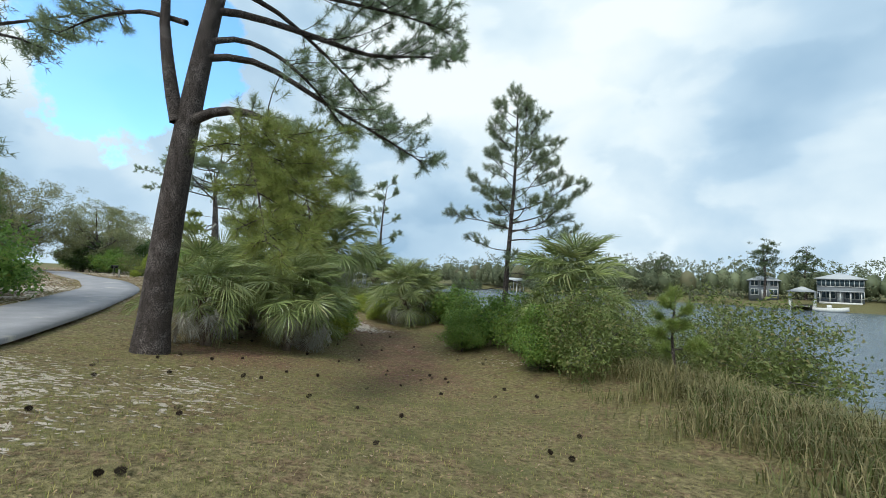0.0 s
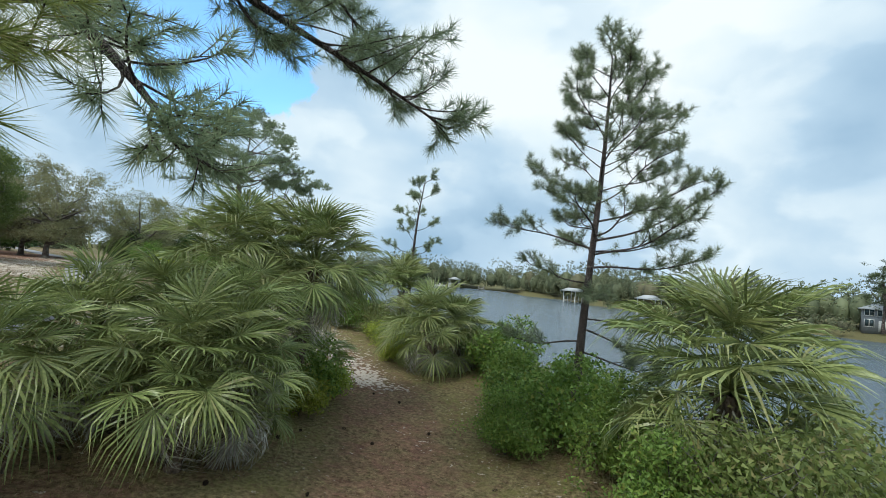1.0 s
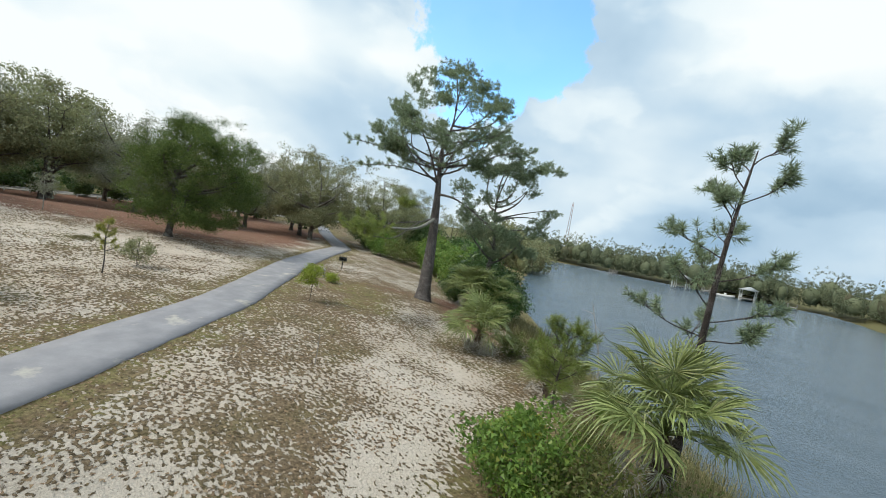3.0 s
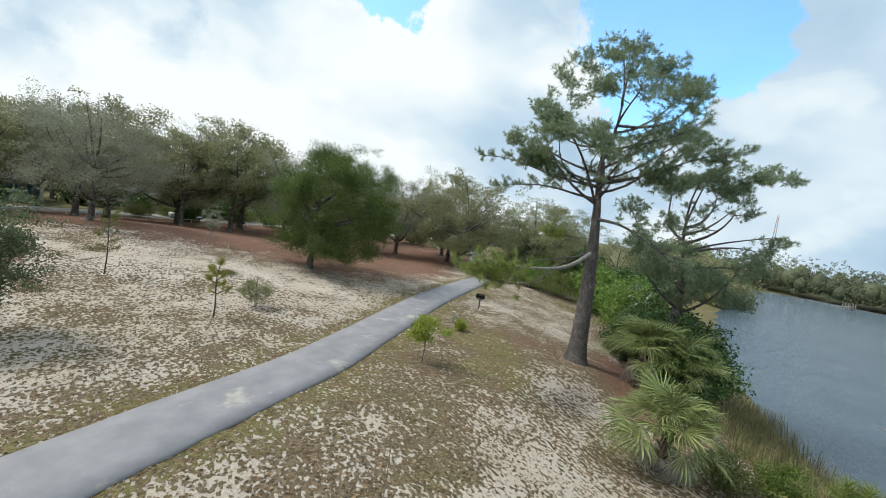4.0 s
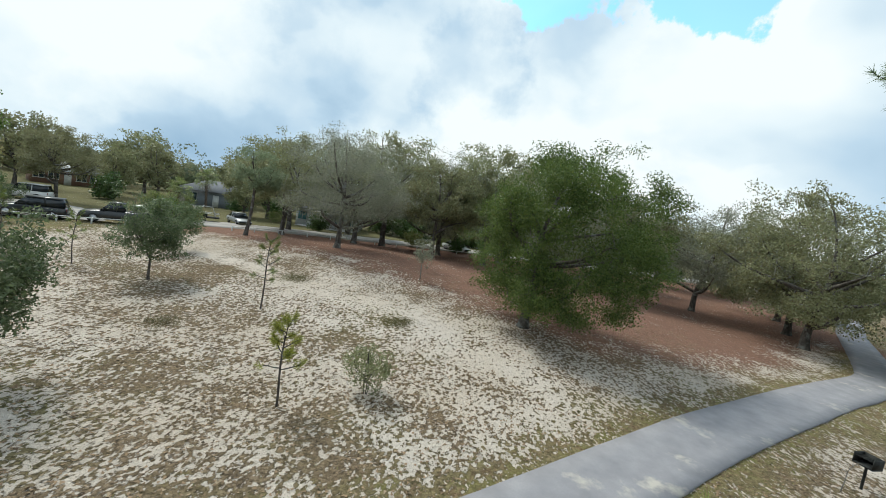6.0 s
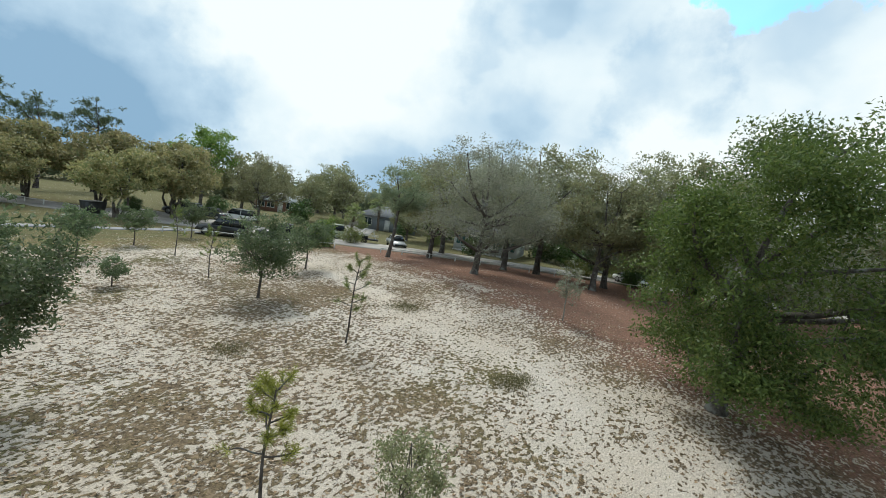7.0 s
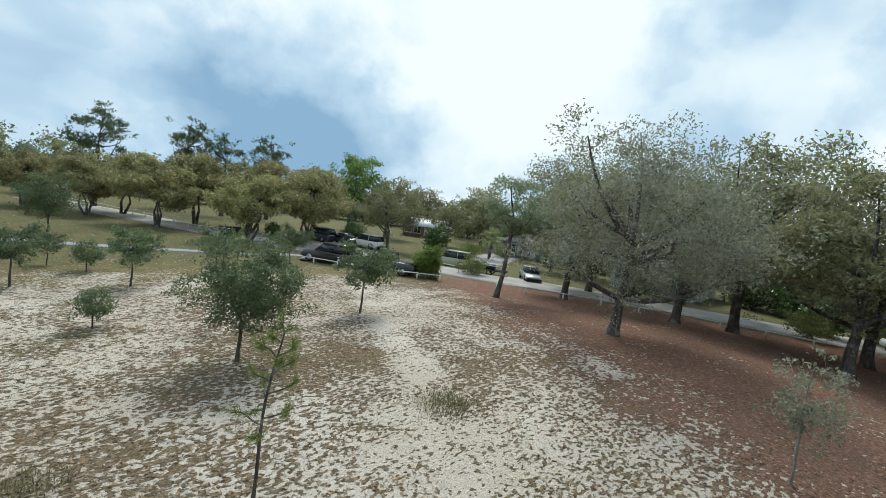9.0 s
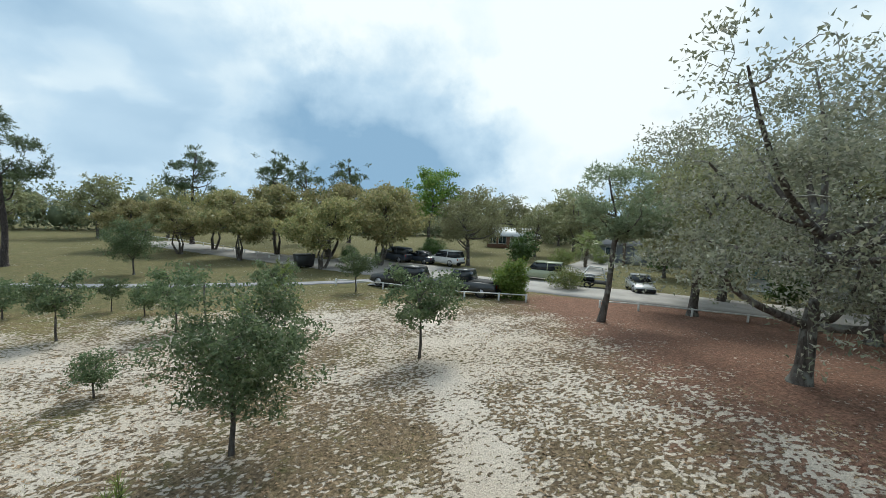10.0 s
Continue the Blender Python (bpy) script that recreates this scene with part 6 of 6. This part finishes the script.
def vehicle(name, x, y, heading, kind, paint, label, dz=0.06):
    """A parked car; kind: sedan, suv or pickup. It faces along heading, a compass angle."""
    top = thing(name, at(x, y, 90 - heading, dz), label, "pickup truck" if kind == "pickup" else "car", "parked vehicles")
    ln, w, hi, belt = {"sedan": (4.5, 0.88, 1.45, 0.92), "suv": (4.7, 0.95, 1.80, 1.08), "pickup": (5.4, 0.98, 1.82, 1.10)}[kind]
    h = ln / 2
    nose = belt - (0.16 if kind == "sedan" else 0.10)
    tail = belt - (0.06 if kind == "sedan" else 0.0)
    part("body", loft(Build(), [body_ring(-h, w * 0.90, 0.42, tail - 0.12), body_ring(-h + 0.12, w * 0.97, 0.32, tail), body_ring(-h * 0.4, w, 0.28, belt), body_ring(h * 0.28, w, 0.28, belt), body_ring(h * 0.62, w * 0.98, 0.28, nose), body_ring(h - 0.16, w * 0.95, 0.32, nose - 0.10), body_ring(h, w * 0.86, 0.42, nose - 0.26)]), paint, top, smooth=False)
    if kind == "sedan":
        x0, x1, x2, x3 = -h * 0.72, -h * 0.38, h * 0.08, h * 0.44
    elif kind == "suv":
        x0, x1, x2, x3 = -h * 0.96, -h * 0.86, h * 0.14, h * 0.42
    else:
        x0, x1, x2, x3 = -h * 0.22, -h * 0.16, h * 0.22, h * 0.46
    iw = w * 0.80

    def cab(b, e, zt, grow):
        return loft(b, [[(x0 - e, -w * 0.93 - grow, belt - 0.03), (x0 - e, w * 0.93 + grow, belt - 0.03), (x1 - e, iw + grow, zt), (x1 - e, -iw - grow, zt)], [(x3 + e, -w * 0.93 - grow, belt - 0.03), (x3 + e, w * 0.93 + grow, belt - 0.03), (x2 + e, iw + grow, zt), (x2 + e, -iw - grow, zt)]])
    part("window_band", cab(Build(), 0.0, hi - 0.06, 0.0), GLASS_DARK, top, "dark tinted glass")
    part("roof", Build().box((x1 - 0.03, -iw - 0.03, hi - 0.075), (x2 + 0.03, iw + 0.03, hi), None, 0.12), paint, top)
    for xx in (x1 + (x2 - x1) * 0.46, ):
        for sgn in (-1, 1):
            part("door_pillar", Build().tube([(xx, sgn * w * 0.94, belt - 0.03), (xx, sgn * (iw + 0.015), hi - 0.05)], 0.045, 4), paint, top)
    if kind == "pickup":
        part("bed", Build().box((-h + 0.14, -w * 0.84, belt - 0.02), (x0 - 0.12, w * 0.84, belt + 0.02)), RUBBER, top, "black bed floor")
    for sx in (-h * 0.60, h * 0.62):
        for sy in (-1, 1):
            r = 0.33 if kind == "sedan" else 0.38
            ang = np.arange(15) * 2 * np.pi / 14
            ring = np.stack([sx + r * 0.86 * np.cos(ang), np.full(15, sy * (w - 0.09)), r * 1.0 + r * 0.86 * np.sin(ang)], 1)
            tyre = part("tyre", Build().tube(ring, 0.11, 6, False), RUBBER, top, smooth=True)
            disc = [(sx + r * 0.72 * math.cos(a), r + r * 0.72 * math.sin(a)) for a in ang[:14]]
            part("rim", Build().prism(disc, -0.05, 0.05, Matrix.Translation((0, sy * (w - 0.06), 0)) @ Matrix(((1, 0, 0, 0), (0, 0, 1, 0), (0, 1, 0, 0), (0, 0, 0, 1)))), ALLOY, tyre, "bright alloy rim")
    for sy in (-1, 1):
        part("headlight", Build().box((h - 0.13, sy * w * 0.66 - 0.17, nose - 0.36), (h - 0.015, sy * w * 0.66 + 0.17, nose - 0.22), None, 0.03), LENS_CLEAR, top)
        part("tail_light", Build().box((-h - 0.005, sy * w * 0.72 - 0.09, tail - 0.32), (-h + 0.1, sy * w * 0.72 + 0.09, tail - 0.10), None, 0.02), LENS_RED, top)
        part("wing_mirror", Build().box((x3 - 0.30, sy * (w + 0.08) - 0.08, belt + 0.02), (x3 - 0.20, sy * (w + 0.08) + 0.08, belt + 0.16), None, 0.02), paint, top)
    for sx, nm in ((h - 0.03, "front_bumper"), (-h - 0.07, "rear_bumper")):
        part(nm, Build().box((sx, -w * 0.86, 0.36), (sx + 0.10, w * 0.86, 0.54), None, 0.03), RUBBER, top)
    return top


BLACK = paint_mat("black_car_paint", (0.012, 0.013, 0.014))
SILVER = paint_mat("silver_car_paint", (0.40, 0.41, 0.42))
SAGE = paint_mat("sage_car_paint", (0.33, 0.36, 0.24))
CARWHITE = paint_mat("white_car_paint", (0.75, 0.75, 0.74))
NAVY = paint_mat("navy_car_paint", (0.03, 0.04, 0.06))
vehicle("pickup_truck", -52.2, -2.4, 140, "pickup", BLACK, "black pickup truck parked behind the low rail")
vehicle("car", -48.7, -7.2, 140, "suv", BLACK, "dark sport utility car parked at the lawn's edge")
vehicle("car", -63.4, -9.4, 140, "suv", SAGE, "pale sage green sport utility car towing a trailer")
vehicle("car", -58.6, -22.0, 150, "suv", CARWHITE, "white sport utility car parked under an oak")
vehicle("car", -56.2, -24.2, 150, "sedan", NAVY, "dark blue saloon car in the shade")
vehicle("car", -53.6, -26.0, 150, "suv", NAVY, "dark car parked under the oaks")
vehicle("car", -68.6, -2.0, 35, "sedan", SILVER, "silver saloon car beside a driveway")
vehicle("car", -83.4, 24.0, 30, "sedan", CARWHITE, "white saloon car parked along the street")


def trailer(x, y, heading):
    top = thing("boat_trailer", at(x, y, 90 - heading, 0.06), "open utility trailer with a white frame and dark load", "trailer")
    part("deck", Build().box((-2.0, -0.85, 0.50), (1.6, 0.85, 0.60), None, 0.03), RUBBER, top)
    part("drawbar", Build().tube([(1.5, 0.5, 0.52), (2.9, 0, 0.50), (1.5, -0.5, 0.52)], 0.045, 4), STEEL, top)
    for sy in (-1, 1):
        part("side_rail", Build().tube([(-2.0, sy * 0.85, 0.6), (-2.0, sy * 0.85, 1.05), (1.6, sy * 0.85, 1.05), (1.6, sy * 0.85, 0.6)], 0.035, 4), WHITE_PAINT, top)
        ang = np.arange(13) * 2 * np.pi / 12
        tyre = part("tyre", Build().tube(np.stack([-0.3 + 0.27 * np.cos(ang), np.full(13, sy * 0.98), 0.33 + 0.27 * np.sin(ang)], 1), 0.085, 6, False), RUBBER, top, smooth=True)
        part("rim", Build().tube([(-0.3, sy * 0.93, 0.33), (-0.3, sy * 1.02, 0.33)], 0.2, 10), ALLOY, tyre)
    part("frame", Build().tube([(-1.6, -0.7, 0.6), (-1.2, -0.6, 1.75), (-0.2, 0.0, 1.85), (0.5, 0.6, 0.75)], 0.06, 6), WHITE_PAINT, top, "white bent frame")
    part("load", Build().box((-0.7, -0.6, 0.60), (1.2, 0.6, 1.05), None, 0.15), GLASS_DARK, top, "dark covered load")


trailer(-65.0, -4.6, 140)

# ---- low rails, signs and small park furniture ----


def rail_fence(line, label, step=2.4, hgt=0.55):
    q, d = along(line, step)
    z = height(q[:, 0], q[:, 1])
    top = thing("rail_fence", pose(q[0, 0], q[0, 1], z[0]), label, "fence")
    o = np.array([q[0, 0], q[0, 1], z[0]])
    post = Build().box((-0.05, -0.05, -0.25), (0.05, 0.05, hgt), None, 0.012).mesh("post", WHITE_PAINT)
    for i in range(len(q)):
        p = np.array([*q[i], z[i]]) - o
        part("post", post, None, top, m=Matrix.Translation(p))
        if i + 1 < len(q):
            n = np.array([*q[i + 1], z[i + 1]]) - o
            part("rail", Build().tube([p + [0, 0, hgt - 0.06], n + [0, 0, hgt - 0.06]], 0.042, 6), WHITE_PAINT, top)
    return top


rail_fence([(-43.5, -9.5), (-47.4, -6.4), (-50.5, -1.2), (-55.5, 2.6)], "low white pipe rail between lawn and parking bay")
rail_fence([(-57.5, 4.4), (-63.0, 8.2), (-69.0, 12.2), (-75.4, 19.6), (-82, 29.6), (-88, 41)], "low weathered rail along the street verge", 3.0, 0.5)
rail_fence([(-40.5, -27), (-30, -46), (-20, -58)], "low white rail beside the far street", 3.0, 0.6)


def grill(x, y):
    top = thing("park_grill", at(x, y, 25), "dark steel charcoal grill box on a post", "grill")
    iron = plain_mat("dark_iron", (0.03, 0.032, 0.03), 0.7, 0.4)
    part("post", Build().tube([(0, 0, -0.2), (0, 0, 0.75)], 0.04, 8), iron, top)
    b = Build()
    b.box((-0.27, -0.22, 0.75), (0.27, 0.22, 0.79))
    for lo, hi in (((-0.27, -0.22, 0.79), (-0.24, 0.22, 1.08)), ((0.24, -0.22, 0.79), (0.27, 0.22, 1.08)), ((-0.24, 0.19, 0.79), (0.24, 0.22, 1.08))):
        b.box(lo, hi)
    part("firebox", b, iron, top)
    g = Build()
    for i in range(9):
        g.tube([(-0.24, -0.2 + i * 0.048, 1.0), (0.24, -0.2 + i * 0.048, 1.0)], 0.007, 4)
    part("grate", g, iron, top)


grill(-34.0, 45.0)


def marker_post(x, y):
    top = thing("marker_post", at(x, y, 10), "short weathered wooden marker post in the grass", "post")
    part("post", Build().box((-0.06, -0.06, -0.2), (0.06, 0.06, 0.65), None, 0.015), DEAD_WOOD, top)
    part("cap", Build().box((-0.07, -0.07, 0.65), (0.07, 0.07, 0.69), None, 0.015), WHITE_PAINT, top, "pale painted cap")


marker_post(-30.2, 40.6)


def bin_shed(x, y):
    top = thing("refuse_bin", at(x, y, 20), "dark grey wheeled refuse container under the oaks", "bin")
    blue = plain_mat("grey_plastic", (0.035, 0.038, 0.042), 0.5)
    part("body", loft(Build(), [[(-0.8, -0.5, 0.15), (0.8, -0.5, 0.15), (0.8, 0.5, 0.15), (-0.8, 0.5, 0.15)], [(-0.95, -0.62, 1.3), (0.95, -0.62, 1.3), (0.95, 0.62, 1.3), (-0.95, 0.62, 1.3)]]), blue, top)
    part("lid", Build().box((-0.98, -0.65, 1.3), (0.98, 0.65, 1.38), None, 0.08), blue, top)
    for sx in (-0.6, 0.6):
        part("wheel", Build().tube([(sx, -0.5, 0.09), (sx, 0.5, 0.09)], 0.09, 8), RUBBER, top)


bin_shed(-42.4, -21.0)


def dead_sapling(name, x, y, h, seed, bend, label, twigs=5, r=0.02, dz=0.0):
    r_ = np.random.default_rng(seed)
    top = thing(name, at(x, y, 0, dz), label, "sapling")
    s = np.linspace(0, 1, 9)[:, None]
    p = np.array([bend[0], bend[1], 0]) * s ** 2 + np.array([0, 0, 1.0]) * h * s + np.array([[0.05, 0.03, 0]]) * np.sin(s * 7) * s
    p[0, 2] -= 0.15
    part("stem", Build().tube(p, np.linspace(r, r * 0.3, 9), 6), DEAD_WOOD, top, smooth=True)
    for i in range(twigs):
        e = 0.4 + 0.6 * i / twigs
        q = np.array([np.interp(e, s[:, 0], p[:, k]) for k in range(3)])
        d = unit(r_.normal(size=3) + [0, 0, 0.6]) * h * 0.2
        part("twig", Build().tube([q, q + d * 0.6 + [0, 0, 0.03], q + d], [r * 0.4, r * 0.3, r * 0.15], 4), DEAD_WOOD, top)
    return top


dead_sapling("bare_sapling", -15.9, 30.7, 1.9, 5, (0.1, 0.05), "thin bare sapling standing in the sand", 4, 0.018)
dead_sapling("bare_sapling", -10.3, 43.4, 4.4, 6, (-1.4, 1.0), "pale dead stem leaning out of the bank", 5, 0.045)
dead_sapling("bare_sapling", -33.6, 44.2, 1.1, 8, (0.2, 0.1), "broken grey stick beside the path", 3, 0.02)

# pine cones dropped on the lawn
cone_b = Build()
for ring in range(7):
    u = ring / 6
    rr = 0.045 * math.sin(math.pi * (0.16 + 0.76 * u)) + 0.006
    for j in range(8):
        a = j * math.pi / 4 + ring * 0.39
        o = np.array([math.cos(a), math.sin(a), 0.0])
        s_ = np.array([-math.sin(a), math.cos(a), 0.0]) * 0.014
        z = 0.018 + 0.10 * u
        cone_b.add([o * rr * 0.4 + [0, 0, z] - s_, o * rr * 0.4 + [0, 0, z] + s_, o * rr * 1.15 + [0, 0, z + 0.012]], [[0, 1, 2]])
CONE = cone_b.mesh("pine_cone", bark_mat("cone_scales", (0.015, 0.011, 0.009), (0.06, 0.04, 0.028), 20.0))
crng = np.random.default_rng(17)
for i in range(64):
    x, y = crng.uniform(-7, 3.2), crng.uniform(3.2, 22)
    if shore_dist(x, y) < 7.5 or near_line(np.array(x), np.array(y), PATH_LINE) < 1.5:
        continue
    c = new("pine_cone", CONE)
    c.matrix_basis = at(x, y, crng.uniform(0, 360), 0.035, crng.uniform(0.7, 1.05)) @ pose(0, 0, 0, 80 + crng.uniform(-15, 15), 0, 0)
    tagged(c, "dark open pine cone lying on the turf", "pine cone", "fallen pine cones")

# ---- houses ----
SIDING = plain_mat("white_siding", (0.66, 0.67, 0.66), 0.7, vary=0.06)
GREYROOF = plain_mat("grey_shingle", (0.17, 0.175, 0.19), 0.9, vary=0.15)
METALROOF = plain_mat("pale_metal_roof", (0.42, 0.44, 0.46), 0.5, vary=0.06)
BRICK = plain_mat("brown_brick", (0.25, 0.14, 0.10), 0.9, vary=0.2, scale=8)
TAN = plain_mat("tan_wall", (0.42, 0.38, 0.31), 0.8)
GREYWALL = plain_mat("grey_siding", (0.20, 0.22, 0.24), 0.8)
PANE = plain_mat("window_pane", (0.03, 0.05, 0.06), 0.06, 0.0, 0.05)
TEAL = plain_mat("teal_glass", (0.10, 0.22, 0.24), 0.1, 0.0, 0.1)


def house(x, y, face, w, d, h, wall, roof, label, storeys=1, windows=3, hip=True, porch=False, pane=None, rise=1.6, lift=0.0):
    """A house that faces along the compass angle face."""
    pane = pane or PANE
    top = thing("house", at(x, y, 180 - face, lift), label, "house")
    hw, hd = w / 2, d / 2
    part("wall", Build().box((-hw, -hd, -0.6), (hw, hd, h * storeys)), wall, top)
    e, z = 0.5, h * storeys
    rg = hw - (hd if hip else -e)
    rb = Build().add([(-hw - e, -hd - e, z), (hw + e, -hd - e, z), (hw + e, hd + e, z), (-hw - e, hd + e, z), (-rg, 0, z + rise), (rg, 0, z + rise), (-hw - e, -hd - e, z - 0.18), (hw + e, -hd - e, z - 0.18), (hw + e, hd + e, z - 0.18), (-hw - e, hd + e, z - 0.18)],
                     [[0, 1, 5, 4], [2, 3, 4, 5], [6, 7, 1, 0], [7, 8, 2, 1], [8, 9, 3, 2], [9, 6, 0, 3], [9, 8, 7, 6]], [[1, 2, 5], [3, 0, 4]])
    part("roof", rb, roof, top)
    for st in range(storeys):
        for i in range(windows):
            wx = -hw + w * (i + 0.5) / windows
            if st == 0 and i == windows // 2:
                dr = part("door", Build().box((wx - 0.5, -hd - 0.05, 0.0), (wx + 0.5, -hd + 0.01, 2.1)), WHITE_PAINT, top, "white panelled door")
                part("handle", Build().box((wx + 0.36, -hd - 0.09, 1.0), (wx + 0.42, -hd - 0.05, 1.1)), STEEL, dr)
                continue
            z0 = st * h + 0.9
            win = part("window", Build().box((wx - 0.75, -hd - 0.06, z0 - 0.08), (wx + 0.75, -hd + 0.01, z0 + 1.4)), WHITE_PAINT, top, "white window frame")
            for px in (-0.36, 0.36):
                part("pane", Build().box((wx + px - 0.31, -hd - 0.085, z0), (wx + px + 0.31, -hd - 0.055, z0 + 1.3)), pane, win)
            part("sill", Build().box((wx - 0.85, -hd - 0.13, z0 - 0.14), (wx + 0.85, -hd - 0.05, z0 - 0.08)), WHITE_PAINT, win)
    if porch:
        part("porch_floor", Build().box((-hw * 0.9, -hd - 2.4, -0.4), (hw * 0.9, -hd - 0.01, 0.05)), WHITE_PAINT, top)
        part("porch_roof", Build().box((-hw * 0.95, -hd - 2.7, h - 0.25), (hw * 0.95, -hd - 0.2, h - 0.06)), roof, top)
        for i in range(5):
            px = -hw * 0.86 + 1.72 * hw * i / 4
            part("porch_post", Build().box((px - 0.09, -hd - 2.35, 0.05), (px + 0.09, -hd - 2.17, h - 0.25), None, 0.02), WHITE_PAINT, top)
    return top


house(-89.0, 1.0, 75, 10, 8, 3.0, SIDING, GREYROOF, "white cottage with a teal glazed porch behind oaks", 1, 5, True, True, TEAL)
house(-100, 21, 70, 14, 8, 2.9, TAN, GREYROOF, "long low tan bungalow with a white-posted porch", 1, 5, True, True)
house(-91, -23.5, 50, 11, 8, 2.7, GREYWALL, GREYROOF, "grey house with a broad grey shingle roof", 1, 3, True, False, rise=1.9)
house(-84, -49, 30, 9.5, 6.5, 2.4, BRICK, METALROOF, "brown brick house with a pale metal roof", 1, 5, False, False, rise=1.5)
house(-112, -8, 75, 12, 9, 3.0, TAN, GREYROOF, "tan house half hidden by trees", 1, 3)
house(86, 94.5, 222, 7.4, 7.0, 2.5, GREYWALL, METALROOF, "two-storey grey waterfront house with a wide roof", 2, 5, True, True, rise=1.3)
house(78.5, 107, 212, 5.6, 6, 2.2, GREYWALL, METALROOF, "grey waterfront cottage among trees", 2, 3, True, False)
house(91, 84, 222, 5.5, 5, 2.2, SIDING, GREYROOF, "low white boathouse by the far bank", 1, 3, False)
house(-22, 226, 180, 13, 9, 3.0, SIDING, GREYROOF, "white house behind the far bank's trees", 1, 3)
house(-104, 224, 160, 9, 7, 2.8, TAN, METALROOF, "small pale house at the river's bend", 1, 3)


def dock(x, y, face, length, label, roofed=False, width=2.0):
    """A timber jetty on piles, running out along the compass angle face."""
    top = thing("dock", pose(x, y, WATER_Z + 0.9, 0, 0, 180 - face), label, "dock")
    part("deck", Build().box((-width / 2, -length, -0.12), (width / 2, 0.6, 0.0)), DEAD_WOOD, top)
    pile = Build().tube([(0, 0, -2.6), (0, 0, 1.0)], 0.14, 8).mesh("dock_post", WHITE_PAINT if roofed else DEAD_WOOD)
    n = max(3, int(length / 3))
    for i in range(n):
        for sx in (-1, 1):
            part("dock_post", pile, None, top, m=pose(sx * (width / 2 + 0.16), -length * (i + 0.5) / n, 0))
    if roofed:
        for sx in (-1, 1):
            for sy in (0.15, 0.85):
                part("roof_post", Build().tube([(sx * (width / 2 + 0.3), -length * sy, -2.2), (sx * (width / 2 + 0.3), -length * sy, 2.8)], 0.13, 8), WHITE_PAINT, top)
        hw = width / 2 + 0.9
        part("roof", Build().add([(-hw, -length - 0.4, 2.8), (hw, -length - 0.4, 2.8), (hw, 0.4, 2.8), (-hw, 0.4, 2.8), (0, -length - 0.4, 3.9), (0, 0.4, 3.9)], [[0, 4, 5, 3], [4, 1, 2, 5], [3, 2, 1, 0]], [[0, 1, 4], [2, 3, 5]]), METALROOF, top)
    return top


dock(76, 92, 222, 6, "covered boat dock with a pale metal roof", True, 3.4)
dock(86, 75, 222, 10, "long grey timber dock along the far shore")
dock(-38, 203.5, 180, 10, "boat dock with white piles on the far bank", True, 4.0)
dock(-30, 204.5, 180, 9, "grey timber dock on the far bank", False)
dock(-18, 206, 180, 10, "boat dock with white piles on the far bank", True, 3.6)
dock(28, 158, 215, 8, "roofed white gazebo dock at the bend", True, 3.4)
dock(41, 126, 215, 7, "roofed white gazebo dock by a green bank", True, 3.6)
dock(-6, 207, 180, 8, "grey timber dock on the far bank", False)
dock(-62, 200, 180, 6, "small grey dock on the far bank", False, 1.4)


def boat(x, y, heading, label):
    top = thing("boat", pose(x, y, WATER_Z, 0, 0, 90 - heading), label, "boat")
    rings = []
    for u, wv, k, z in ((-2.6, 0.95, 0.1, 0.75), (-1.2, 1.05, 0.05, 0.75), (0.6, 1.0, 0.05, 0.82), (1.8, 0.65, 0.15, 0.95), (2.7, 0.06, 0.5, 1.1)):
        rings.append([(u, -wv * 0.55, -0.15 + k), (u, wv * 0.55, -0.15 + k), (u, wv, z), (u, -wv, z)])
    part("hull", loft(Build(), rings), WHITE_PAINT, top)
    part("console", Build().box((-0.5, -0.35, 0.7), (0.2, 0.35, 1.35), None, 0.08), WHITE_PAINT, top)
    part("windscreen", Build().box((0.2, -0.35, 1.3), (0.25, 0.35, 1.65)), PANE, top)
    part("outboard_motor", Build().box((-2.95, -0.2, 0.2), (-2.6, 0.2, 1.15), None, 0.08), RUBBER, top)
    return top


boat(74.5, 84, 130, "white motor boat moored at the far dock")
boat(-24, 199, 90, "white motor boat moored off a dock")

# lattice mast on the skyline
mast = thing("radio_mast", pose(-250, 560, 0), "thin red and white lattice mast far away", "mast")
MASTM = plain_mat("mast_steel", (0.35, 0.25, 0.25), 0.6)
for sx, sy in ((-1, -1), (1, -1), (0, 1)):
    part("mast_leg", Build().tube([(sx * 2.2, sy * 2.2, 0), (sx * 0.7, sy * 0.7, 62)], 0.30, 4), MASTM, mast)
for i in range(9):
    z, r = 6 + i * 6.4, 2.1 - i * 0.155
    part("brace", Build().tube([(-r, -r, z), (r, -r, z + 3), (0, r, z + 6), (-r, -r, z + 6)], 0.16, 4), MASTM, mast)
